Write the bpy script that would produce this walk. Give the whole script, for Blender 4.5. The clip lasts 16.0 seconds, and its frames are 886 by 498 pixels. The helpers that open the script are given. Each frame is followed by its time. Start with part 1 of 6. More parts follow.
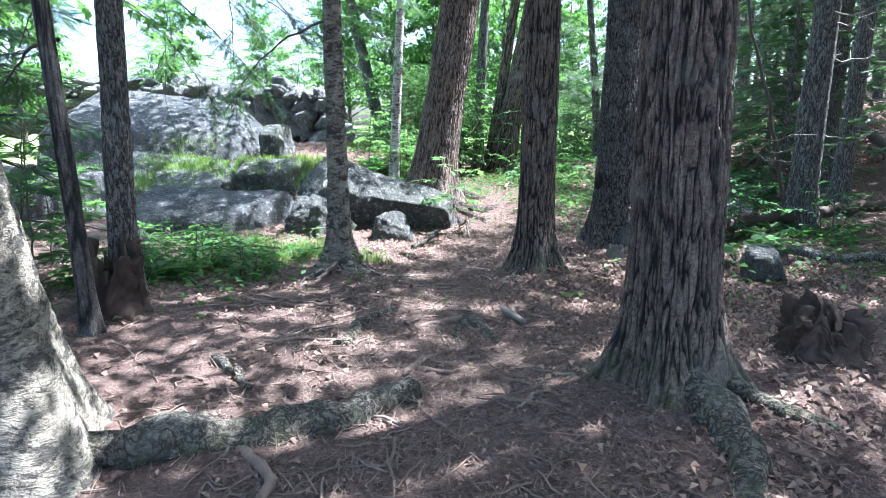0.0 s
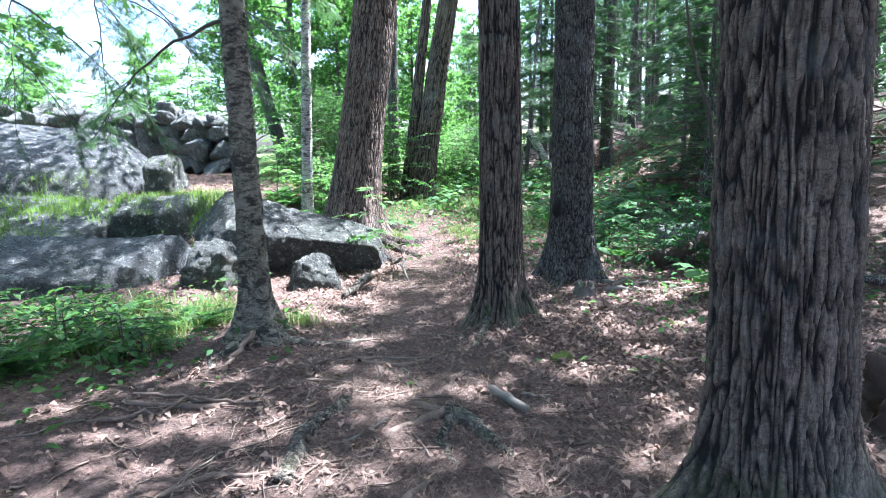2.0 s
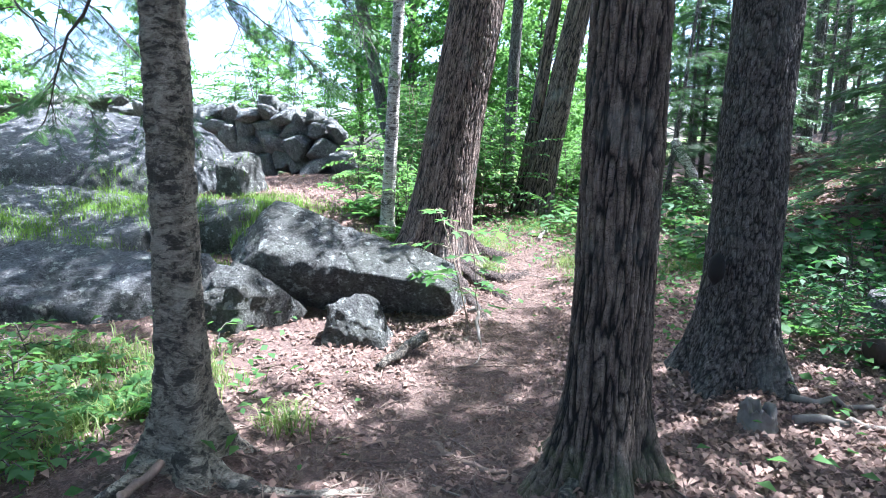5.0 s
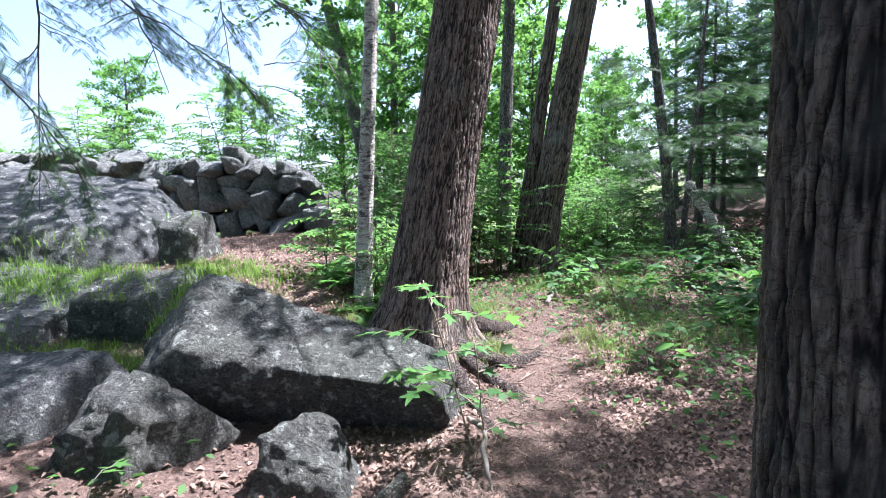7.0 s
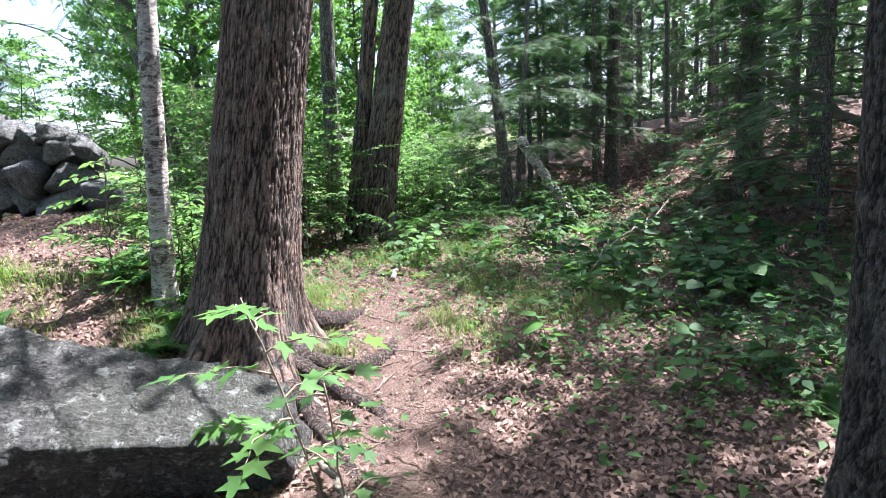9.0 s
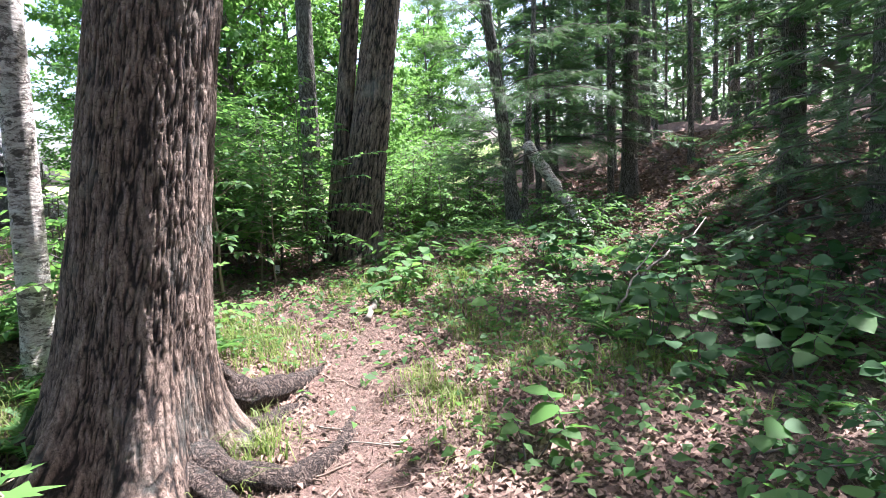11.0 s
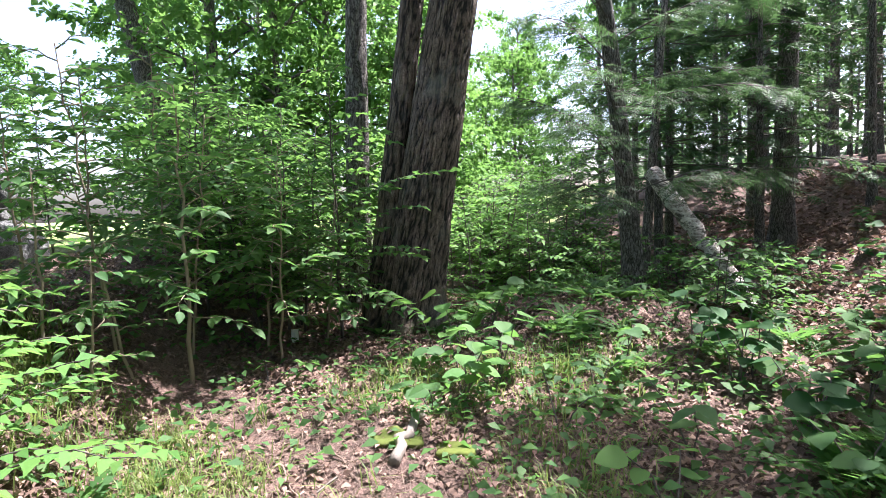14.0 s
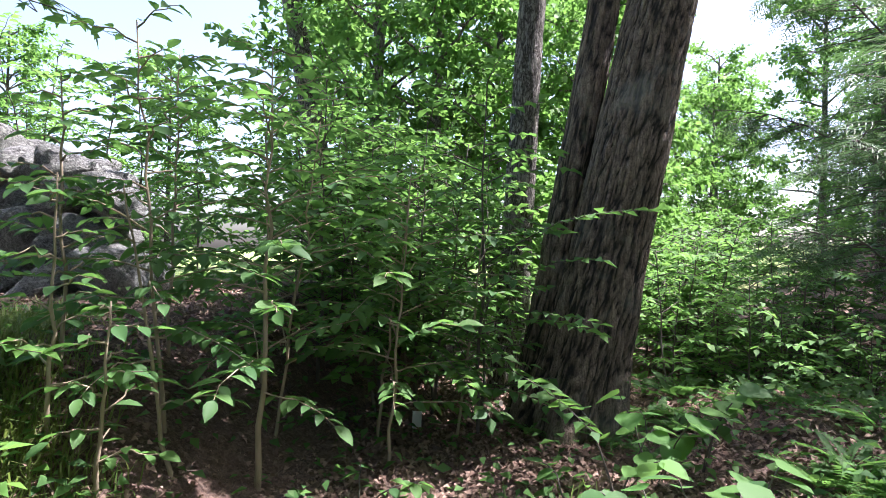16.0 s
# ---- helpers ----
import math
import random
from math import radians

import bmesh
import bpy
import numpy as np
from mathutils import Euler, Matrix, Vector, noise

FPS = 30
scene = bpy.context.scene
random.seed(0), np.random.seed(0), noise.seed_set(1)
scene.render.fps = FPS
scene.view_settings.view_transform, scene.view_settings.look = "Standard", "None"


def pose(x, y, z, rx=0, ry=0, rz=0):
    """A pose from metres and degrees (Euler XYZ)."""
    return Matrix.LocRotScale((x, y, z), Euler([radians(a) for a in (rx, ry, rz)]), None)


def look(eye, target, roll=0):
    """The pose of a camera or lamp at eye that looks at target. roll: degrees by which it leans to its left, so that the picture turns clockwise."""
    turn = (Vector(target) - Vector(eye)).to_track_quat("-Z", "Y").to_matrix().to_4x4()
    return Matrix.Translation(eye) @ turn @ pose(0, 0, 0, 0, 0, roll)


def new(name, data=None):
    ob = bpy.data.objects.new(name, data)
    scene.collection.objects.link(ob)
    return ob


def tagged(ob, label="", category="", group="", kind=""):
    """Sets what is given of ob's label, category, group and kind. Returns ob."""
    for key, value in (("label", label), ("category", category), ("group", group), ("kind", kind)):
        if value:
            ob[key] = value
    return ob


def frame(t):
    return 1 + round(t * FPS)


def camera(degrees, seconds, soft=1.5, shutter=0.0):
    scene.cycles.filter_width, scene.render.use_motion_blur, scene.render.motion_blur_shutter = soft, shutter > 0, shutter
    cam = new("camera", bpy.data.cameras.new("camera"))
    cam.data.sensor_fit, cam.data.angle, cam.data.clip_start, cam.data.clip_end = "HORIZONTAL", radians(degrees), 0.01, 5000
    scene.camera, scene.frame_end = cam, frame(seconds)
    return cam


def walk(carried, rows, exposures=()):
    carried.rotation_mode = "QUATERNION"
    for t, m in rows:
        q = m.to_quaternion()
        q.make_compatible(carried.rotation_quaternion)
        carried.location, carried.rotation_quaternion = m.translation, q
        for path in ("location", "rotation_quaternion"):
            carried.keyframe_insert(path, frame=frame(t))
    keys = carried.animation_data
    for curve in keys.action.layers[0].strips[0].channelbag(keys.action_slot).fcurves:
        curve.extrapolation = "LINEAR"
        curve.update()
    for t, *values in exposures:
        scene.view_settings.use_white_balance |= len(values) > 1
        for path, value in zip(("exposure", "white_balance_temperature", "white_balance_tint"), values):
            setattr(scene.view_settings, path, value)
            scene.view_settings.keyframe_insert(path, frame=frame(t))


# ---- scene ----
cam = camera(73.9, 16.0, soft=0.8)
PATH = [
    (0, (0.03, 0.187, 1.399), (0.033, 2.144, 0.986), 0.1),
    (0.5, (0.025, 0.445, 1.374), (-0.005, 2.416, 1.042), 1.2),
    (1, (-0.081, 0.729, 1.384), (-0.041, 2.698, 1.036), 1.8),
    (1.5, (-0.212, 1.041, 1.407), (0.039, 2.992, 1.044), 0.7),
    (2, (-0.275, 1.375, 1.4), (0.044, 3.32, 1.061), -1.6),
    (2.5, (-0.329, 1.708, 1.429), (0.188, 3.61, 1.091), -2.7),
    (3, (-0.262, 2.02, 1.423), (0.367, 3.883, 1.058), -2.0),
    (3.5, (-0.095, 2.367, 1.451), (0.365, 4.284, 1.113), -0.6),
    (4, (0.079, 2.757, 1.435), (0.301, 4.716, 1.097), 0.3),
    (4.5, (0.305, 3.072, 1.45), (0.287, 5.044, 1.112), 1.3),
    (4.7, (0.35, 3.203, 1.455), (0.263, 5.173, 1.117), 1.4),
    (6.8, (0.315, 4.896, 1.436), (0.187, 6.886, 1.288), -0.3),
    (7, (0.302, 5.022, 1.445), (0.221, 7.015, 1.293), -0.9),
    (7.5, (0.297, 5.233, 1.503), (0.402, 7.22, 1.305), -1.8),
    (8, (0.255, 5.452, 1.55), (0.573, 7.41, 1.294), -2.1),
    (8.5, (0.223, 5.744, 1.541), (0.704, 7.659, 1.224), -2.6),
    (10.8, (0.815, 7.327, 1.554), (1.282, 9.25, 1.264), -3.7),
    (11, (0.862, 7.464, 1.554), (1.319, 9.389, 1.264), -3.3),
    (11.5, (1.05, 7.798, 1.517), (1.491, 9.727, 1.233), -3.3),
    (12, (1.226, 8.257, 1.479), (1.641, 10.193, 1.201), -3.2),
    (12.5, (1.318, 8.723, 1.46), (1.713, 10.665, 1.191), -3.2),
    (13, (1.4, 9.156, 1.454), (1.761, 11.107, 1.207), -2.9),
    (13.5, (1.387, 9.649, 1.435), (1.68, 11.617, 1.233), -2.4),
    (14, (1.42, 10.136, 1.411), (1.617, 12.122, 1.272), -2.0),
    (14.5, (1.407, 10.571, 1.398), (1.473, 12.569, 1.328), -1.3),
    (15, (1.36, 10.99, 1.438), (1.297, 12.989, 1.418), -0.2),
    (15.5, (1.367, 11.396, 1.426), (1.176, 13.387, 1.426), 0.7),
    (15.8, (1.407, 11.612, 1.431), (1.154, 13.596, 1.436), 1.7),
    (16, (1.43, 11.808, 1.434), (1.076, 13.776, 1.454), 1.9),
]
walk(cam, [(t, look(eye, target, roll)) for t, eye, target, roll in PATH],
     [(0, 2.72, 5150, 10), (4.5, 2.68, 5150, 12), (7, 2.12, 5450, 16), (11, 2.38, 5800, 19), (16, 2.25, 5950, 22)])

# ---- world, sun, exposure ----
SUN_DIR = Vector((0.40, 0.20, 0.89)).normalized()
world = bpy.data.worlds.new("world")
scene.world = world
world.use_nodes = True
wn = world.node_tree
sky = wn.nodes.new("ShaderNodeTexSky")
sky.sky_type = "NISHITA"
sky.sun_disc = False
sky.sun_elevation = math.asin(SUN_DIR.z)
sky.sun_rotation = math.atan2(SUN_DIR.x, SUN_DIR.y)
sky.dust_density = 4.0
wn.links.new(sky.outputs[0], wn.nodes["Background"].inputs[0])
wn.nodes["Background"].inputs[1].default_value = 0.105
lamp = bpy.data.lights.new("sun", "SUN")
lamp.energy, lamp.angle, lamp.color = 5.0, radians(0.5), (1.0, 0.94, 0.85)
sun = new("sun", lamp)
sun.matrix_world = look(SUN_DIR * 60, (0, 0, 0))

# ---- materials ----


def nodes_of(name):
    m = bpy.data.materials.new(name)
    m.use_nodes = True
    t = m.node_tree
    return m, t, t.nodes["Principled BSDF"], t.nodes["Material Output"]


def ramp(t, src, stops):
    r = t.nodes.new("ShaderNodeValToRGB")
    e = r.color_ramp.elements
    while len(e) < len(stops):
        e.new(0.5)
    for k, (p, c) in enumerate(stops):
        e[k].position, e[k].color = p, (*c, 1)
    t.links.new(src, r.inputs[0])
    return r.outputs[0]


def coords(t, scale=(1, 1, 1), kind="Object"):
    c = t.nodes.new("ShaderNodeTexCoord")
    m = t.nodes.new("ShaderNodeMapping")
    m.inputs["Scale"].default_value = scale
    t.links.new(c.outputs[kind], m.inputs["Vector"])
    return m.outputs[0]


def noise_tex(t, vec, scale, detail=5, rough=0.6, distort=0.0):
    n = t.nodes.new("ShaderNodeTexNoise")
    n.inputs["Scale"].default_value, n.inputs["Detail"].default_value = scale, detail
    n.inputs["Roughness"].default_value, n.inputs["Distortion"].default_value = rough, distort
    t.links.new(vec, n.inputs["Vector"])
    return n.outputs[0]


def voronoi_tex(t, vec, scale, feature="F1", out="Distance"):
    n = t.nodes.new("ShaderNodeTexVoronoi")
    n.feature = feature
    n.inputs["Scale"].default_value = scale
    t.links.new(vec, n.inputs["Vector"])
    return n.outputs[out]


def mix(t, fac, a, b, mode="MIX"):
    n = t.nodes.new("ShaderNodeMix")
    n.data_type, n.blend_type = "RGBA", mode
    for sock, val in ((n.inputs[0], fac), (n.inputs[6], a), (n.inputs[7], b)):
        if isinstance(val, (int, float)):
            sock.default_value = val
        elif isinstance(val, tuple):
            sock.default_value = (*val, 1)
        else:
            t.links.new(val, sock)
    return n.outputs[2]


def maths(t, op, a, b=0.0):
    n = t.nodes.new("ShaderNodeMath")
    n.operation = op
    for k, v in enumerate((a, b)):
        if isinstance(v, (int, float)):
            n.inputs[k].default_value = v
        else:
            t.links.new(v, n.inputs[k])
    return n.outputs[0]


def bump(t, bsdf, height, strength=0.5, dist=0.02):
    b = t.nodes.new("ShaderNodeBump")
    b.inputs["Strength"].default_value, b.inputs["Distance"].default_value = strength, dist
    t.links.new(height, b.inputs["Height"])
    t.links.new(b.outputs[0], bsdf.inputs["Normal"])


def bark_material(name, dark, mid, light, across=26.0, along=4.5, moss=0.0, relief=0.9, plates=False):
    """Bark: plates with dark fissures between them, grain, pale lichen, a little moss near the foot. With plates, the
    plates follow the mesh's own relief, and the furrow colour holds both dark bark and painted shade; else they are
    drawn at a smaller size by the material."""
    m, t, p, o = nodes_of(name)
    v = coords(t, (across, across, along))
    w = noise_tex(t, v, 0.5, 3, 0.5)
    warp = t.nodes.new("ShaderNodeVectorMath")
    warp.operation = "ADD"
    t.links.new(v, warp.inputs[0])
    sc = t.nodes.new("ShaderNodeCombineXYZ")
    for k in range(3):
        t.links.new(maths(t, "MULTIPLY", w, 1.6), sc.inputs[k])
    t.links.new(sc.outputs[0], warp.inputs[1])
    if plates:
        # relief height darkens the furrows: dark bark and crevice shade in one colour
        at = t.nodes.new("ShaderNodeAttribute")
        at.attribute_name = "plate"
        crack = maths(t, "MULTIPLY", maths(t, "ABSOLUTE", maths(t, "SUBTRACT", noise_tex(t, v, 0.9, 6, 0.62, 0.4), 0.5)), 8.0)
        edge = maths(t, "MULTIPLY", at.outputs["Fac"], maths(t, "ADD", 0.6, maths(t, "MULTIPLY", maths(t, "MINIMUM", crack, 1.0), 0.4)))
    else:
        edge = maths(t, "MULTIPLY", maths(t, "ABSOLUTE", maths(t, "SUBTRACT", noise_tex(t, v, 0.9, 6, 0.62, 0.4), 0.5)), 9.0)
    plate = noise_tex(t, warp.outputs[0], 0.45, 3, 0.6)
    grain = noise_tex(t, coords(t, (70, 70, 16)), 1.0, 6, 0.75)
    flake = noise_tex(t, coords(t, (40, 40, 30)), 1.0, 5, 0.7)
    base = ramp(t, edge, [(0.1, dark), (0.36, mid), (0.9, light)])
    base = mix(t, 0.4, base, ramp(t, plate, [(0.35, (0.55, 0.53, 0.52)), (0.6, (1, 1, 1))]), "MULTIPLY")
    base = mix(t, 0.75, base, ramp(t, grain, [(0.40, (0.3, 0.28, 0.27)), (0.58, (1, 1, 1))]), "MULTIPLY")
    split = maths(t, "ABSOLUTE", maths(t, "SUBTRACT", noise_tex(t, coords(t, (16, 16, 30)), 1.0, 4, 0.6, 0.6), 0.5))
    base = mix(t, 0.7, base, ramp(t, split, [(0.006, (0.3, 0.28, 0.27)), (0.022, (1, 1, 1))]), "MULTIPLY")
    big = noise_tex(t, coords(t), 2.2, 4, 0.65)
    base = mix(t, ramp(t, big, [(0.54, (0, 0, 0)), (0.7, (0.4, 0.4, 0.4))]), base, (0.25, 0.26, 0.23))
    if moss:
        sep = t.nodes.new("ShaderNodeSeparateXYZ")
        t.links.new(coords(t), sep.inputs[0])
        low = maths(t, "SUBTRACT", moss, sep.outputs[2])
        patch = maths(t, "ADD", maths(t, "MULTIPLY", low, 0.9), maths(t, "MULTIPLY", noise_tex(t, coords(t), 9, 6, 0.7), 1.2))
        base = mix(t, ramp(t, patch, [(0.72, (0, 0, 0)), (1.05, (0.6, 0.6, 0.6))]), base, (0.095, 0.11, 0.035))
    t.links.new(base, p.inputs["Base Color"])
    p.inputs["Roughness"].default_value = 0.9
    h = maths(t, "ADD", maths(t, "MULTIPLY", edge, 0.8 if plates else 1.0), maths(t, "ADD", maths(t, "MULTIPLY", grain, 0.6), maths(t, "MULTIPLY", flake, 0.5)))
    bump(t, p, h, min(1.0, relief * 1.2), 0.03)
    return m


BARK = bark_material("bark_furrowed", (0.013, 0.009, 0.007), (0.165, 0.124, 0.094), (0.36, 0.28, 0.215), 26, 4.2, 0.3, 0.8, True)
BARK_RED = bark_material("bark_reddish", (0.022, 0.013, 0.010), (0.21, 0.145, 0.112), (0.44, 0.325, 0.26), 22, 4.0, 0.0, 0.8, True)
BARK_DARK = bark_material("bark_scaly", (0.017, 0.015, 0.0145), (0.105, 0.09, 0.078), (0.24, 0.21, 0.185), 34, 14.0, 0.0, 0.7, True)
BARK_GREY = bark_material("bark_grey", (0.05, 0.042, 0.035), (0.2, 0.18, 0.155), (0.36, 0.335, 0.3), 30, 9.0, 0.15, 0.6)
BARK_THIN = bark_material("bark_thin", (0.04, 0.034, 0.03), (0.2, 0.175, 0.16), (0.38, 0.345, 0.32), 45, 12.0, 0.0, 0.5)


def birch_material(name, pale, band, peel, across=24.0):
    """Pale papery bark with torn dark patches, cross bands and curled scales."""
    m, t, p, o = nodes_of(name)
    bands = noise_tex(t, coords(t, (7, 7, across)), 1.0, 6, 0.75, 0.8)
    torn = noise_tex(t, coords(t, (6, 6, 8)), 1.5, 7, 0.72, 0.5)
    scale = noise_tex(t, coords(t, (22, 22, 38)), 1.0, 4, 0.65, 0.6)
    fine = noise_tex(t, coords(t, (60, 60, 150)), 1.0, 4, 0.65)
    base = ramp(t, bands, [(0.38, band), (0.45, peel), (0.55, pale)])
    rough = ramp(t, scale, [(0.36, band), (0.48, peel), (0.66, pale)])
    base = mix(t, ramp(t, torn, [(0.47, (0, 0, 0)), (0.53, (1, 1, 1))]), base, rough)
    scar = noise_tex(t, coords(t, (5, 5, 9)), 1.3, 5, 0.7, 0.4)
    base = mix(t, ramp(t, scar, [(0.53, (0, 0, 0)), (0.58, (0.85, 0.85, 0.85))]), base, band)
    base = mix(t, 0.4, base, ramp(t, fine, [(0.35, (0.45, 0.42, 0.4)), (0.6, (1, 1, 1))]), "MULTIPLY")
    t.links.new(base, p.inputs["Base Color"])
    p.inputs["Roughness"].default_value = 0.75
    bump(t, p, maths(t, "ADD", maths(t, "ADD", bands, scale), maths(t, "MULTIPLY", fine, 0.5)), 1.0, 0.03)
    return m


BIRCH_WHITE = birch_material("bark_white_birch", (0.82, 0.78, 0.72), (0.07, 0.055, 0.045), (0.55, 0.48, 0.42))
BIRCH_YELLOW = birch_material("bark_yellow_birch", (0.41, 0.36, 0.28), (0.04, 0.034, 0.027), (0.21, 0.18, 0.135), 15.0)


def rock_material(name, dark, mid, light, lichen, tint=0.5, size=1.0):
    m, t, p, o = nodes_of(name)
    v = coords(t, (size, size, size))
    fine = noise_tex(t, v, 42, 8, 0.75)
    med = noise_tex(t, v, 6.5, 7, 0.65)
    big = noise_tex(t, v, 1.6, 4, 0.6)
    speck = voronoi_tex(t, v, 70)
    base = ramp(t, fine, [(0.40, dark), (0.5, mid), (0.60, light)])
    base = mix(t, 0.4, base, ramp(t, med, [(0.38, dark), (0.52, mid), (0.66, light)]))
    base = mix(t, ramp(t, big, [(0.45, (0, 0, 0)), (0.7, (tint, tint, tint))]), base, lichen)
    base = mix(t, ramp(t, speck, [(0.1, (0.4, 0.4, 0.4)), (0.25, (0, 0, 0))]), base, light)
    spots = noise_tex(t, v, 11, 6, 0.7)
    base = mix(t, ramp(t, spots, [(0.56, (0, 0, 0)), (0.62, (0.85, 0.85, 0.85))]), base, (0.46, 0.475, 0.43))
    crust = noise_tex(t, v, 19, 7, 0.75, 0.6)
    base = mix(t, ramp(t, crust, [(0.36, (0.8, 0.8, 0.8)), (0.44, (0, 0, 0))]), base, dark)
    base = mix(t, ramp(t, crust, [(0.58, (0, 0, 0)), (0.64, (0.6, 0.6, 0.6))]), base, light)
    t.links.new(base, p.inputs["Base Color"])
    p.inputs["Roughness"].default_value = 0.85
    bump(t, p, maths(t, "ADD", maths(t, "ADD", maths(t, "MULTIPLY", fine, 1.4), med), maths(t, "MULTIPLY", crust, 0.9)), 1.0, 0.09)
    return m


ROCK = rock_material("rock_lichen", (0.025, 0.025, 0.023), (0.105, 0.103, 0.093), (0.27, 0.265, 0.243), (0.15, 0.16, 0.115))
ROCK_PALE = rock_material("rock_pale", (0.035, 0.035, 0.037), (0.12, 0.12, 0.125), (0.27, 0.27, 0.28), (0.13, 0.138, 0.115))
ROCK_WALL = rock_material("rock_wall", (0.06, 0.06, 0.06), (0.25, 0.25, 0.247), (0.5, 0.5, 0.49), (0.15, 0.165, 0.12), 0.5, 0.33)


def leaf_material(name, a, b, thru, rough=0.6, weight=0.45):
    m, t, p, o = nodes_of(name)
    g = t.nodes.new("ShaderNodeNewGeometry")
    inf = t.nodes.new("ShaderNodeObjectInfo")
    rnd = maths(t, "FRACT", maths(t, "ADD", g.outputs["Random Per Island"], inf.outputs["Random"]))
    base = ramp(t, rnd, [(0.0, a), (1.0, b)])
    vein = noise_tex(t, coords(t), 60, 3)
    base = mix(t, 0.2, base, ramp(t, vein, [(0.3, a), (0.7, b)]))
    t.links.new(base, p.inputs["Base Color"])
    p.inputs["Roughness"].default_value = rough
    p.inputs["Specular IOR Level"].default_value = 0.25
    tr = t.nodes.new("ShaderNodeBsdfTranslucent")
    t.links.new(mix(t, 0.5, base, thru), tr.inputs["Color"])
    ms = t.nodes.new("ShaderNodeMixShader")
    ms.inputs[0].default_value = weight
    t.links.new(p.outputs[0], ms.inputs[1])
    t.links.new(tr.outputs[0], ms.inputs[2])
    t.links.new(ms.outputs[0], o.inputs[0])
    return m


LEAF = leaf_material("leaf_green", (0.042, 0.11, 0.040), (0.092, 0.185, 0.048), (0.19, 0.40, 0.07))
LEAF_BRIGHT = leaf_material("leaf_bright", (0.065, 0.17, 0.045), (0.13, 0.26, 0.06), (0.27, 0.5, 0.10))
# darker copy of the leaf green, with the bank's shade put into its colour
LEAF_SHADED = leaf_material("leaf_shaded", (0.028, 0.085, 0.03), (0.055, 0.14, 0.045), (0.10, 0.26, 0.05))
NEEDLE = leaf_material("needle_green", (0.034, 0.082, 0.038), (0.075, 0.14, 0.055), (0.15, 0.28, 0.08), 0.5, 0.4)
GRASS = leaf_material("grass_green", (0.075, 0.145, 0.03), (0.22, 0.24, 0.09), (0.3, 0.42, 0.08), 0.5, 0.4)
LEDGE_GRASS = leaf_material("grass_bright", (0.09, 0.18, 0.03), (0.19, 0.29, 0.06), (0.34, 0.5, 0.08), 0.6, 0.4)
DEAD_LEAF = leaf_material("leaf_dead", (0.055, 0.03, 0.022), (0.35, 0.24, 0.19), (0.3, 0.17, 0.09), 0.75, 0.15)
CANOPY = leaf_material("leaf_canopy", (0.04, 0.10, 0.025), (0.09, 0.18, 0.035), (0.2, 0.36, 0.05))


def wood_material(name, dark, light, along=6):
    m, t, p, o = nodes_of(name)
    g = noise_tex(t, coords(t, (along * 6, along * 6, along)), 1.0, 6, 0.7, 0.3)
    big = noise_tex(t, coords(t), 5, 4)
    inf = t.nodes.new("ShaderNodeNewGeometry")
    base = ramp(t, g, [(0.25, dark), (0.75, light)])
    base = mix(t, 0.5, base, ramp(t, big, [(0.3, dark), (0.7, light)]))
    base = mix(t, 0.35, base, ramp(t, inf.outputs["Random Per Island"], [(0, dark), (1, light)]))
    t.links.new(base, p.inputs["Base Color"])
    p.inputs["Roughness"].default_value = 0.85
    bump(t, p, g, 0.6, 0.01)
    return m


TWIG = wood_material("twig_brown", (0.05, 0.033, 0.026), (0.30, 0.215, 0.165), 14)
DEAD_WOOD = wood_material("wood_weathered", (0.07, 0.06, 0.05), (0.29, 0.25, 0.21), 8)
ROTTEN = wood_material("wood_rotten", (0.018, 0.012, 0.009), (0.105, 0.066, 0.045), 9)
ROOT_RED = bark_material("bark_root_red", (0.03, 0.018, 0.014), (0.13, 0.088, 0.07), (0.26, 0.19, 0.155), 24, 24, 0.0, 0.9)
ROOT = bark_material("bark_root", (0.04, 0.034, 0.026), (0.14, 0.118, 0.088), (0.26, 0.225, 0.175), 20, 20, 0.12, 0.6)
STEM = wood_material("stem_pale", (0.16, 0.12, 0.08), (0.36, 0.29, 0.21), 10)
STEM_DARK = wood_material("stem_dark", (0.045, 0.038, 0.032), (0.13, 0.11, 0.095), 10)
MOSS = leaf_material("moss_green", (0.07, 0.095, 0.02), (0.14, 0.17, 0.035), (0.14, 0.2, 0.03), 0.95, 0.1)
# near-black wood colour that stands in for shade inside a hollow
HOLLOW_SHADE = wood_material("wood_hollow_shade", (0.004, 0.003, 0.003), (0.012, 0.008, 0.006))
PAPER = leaf_material("paper_white", (0.78, 0.76, 0.72), (0.84, 0.83, 0.8), (0.8, 0.8, 0.78), 0.8, 0.25)


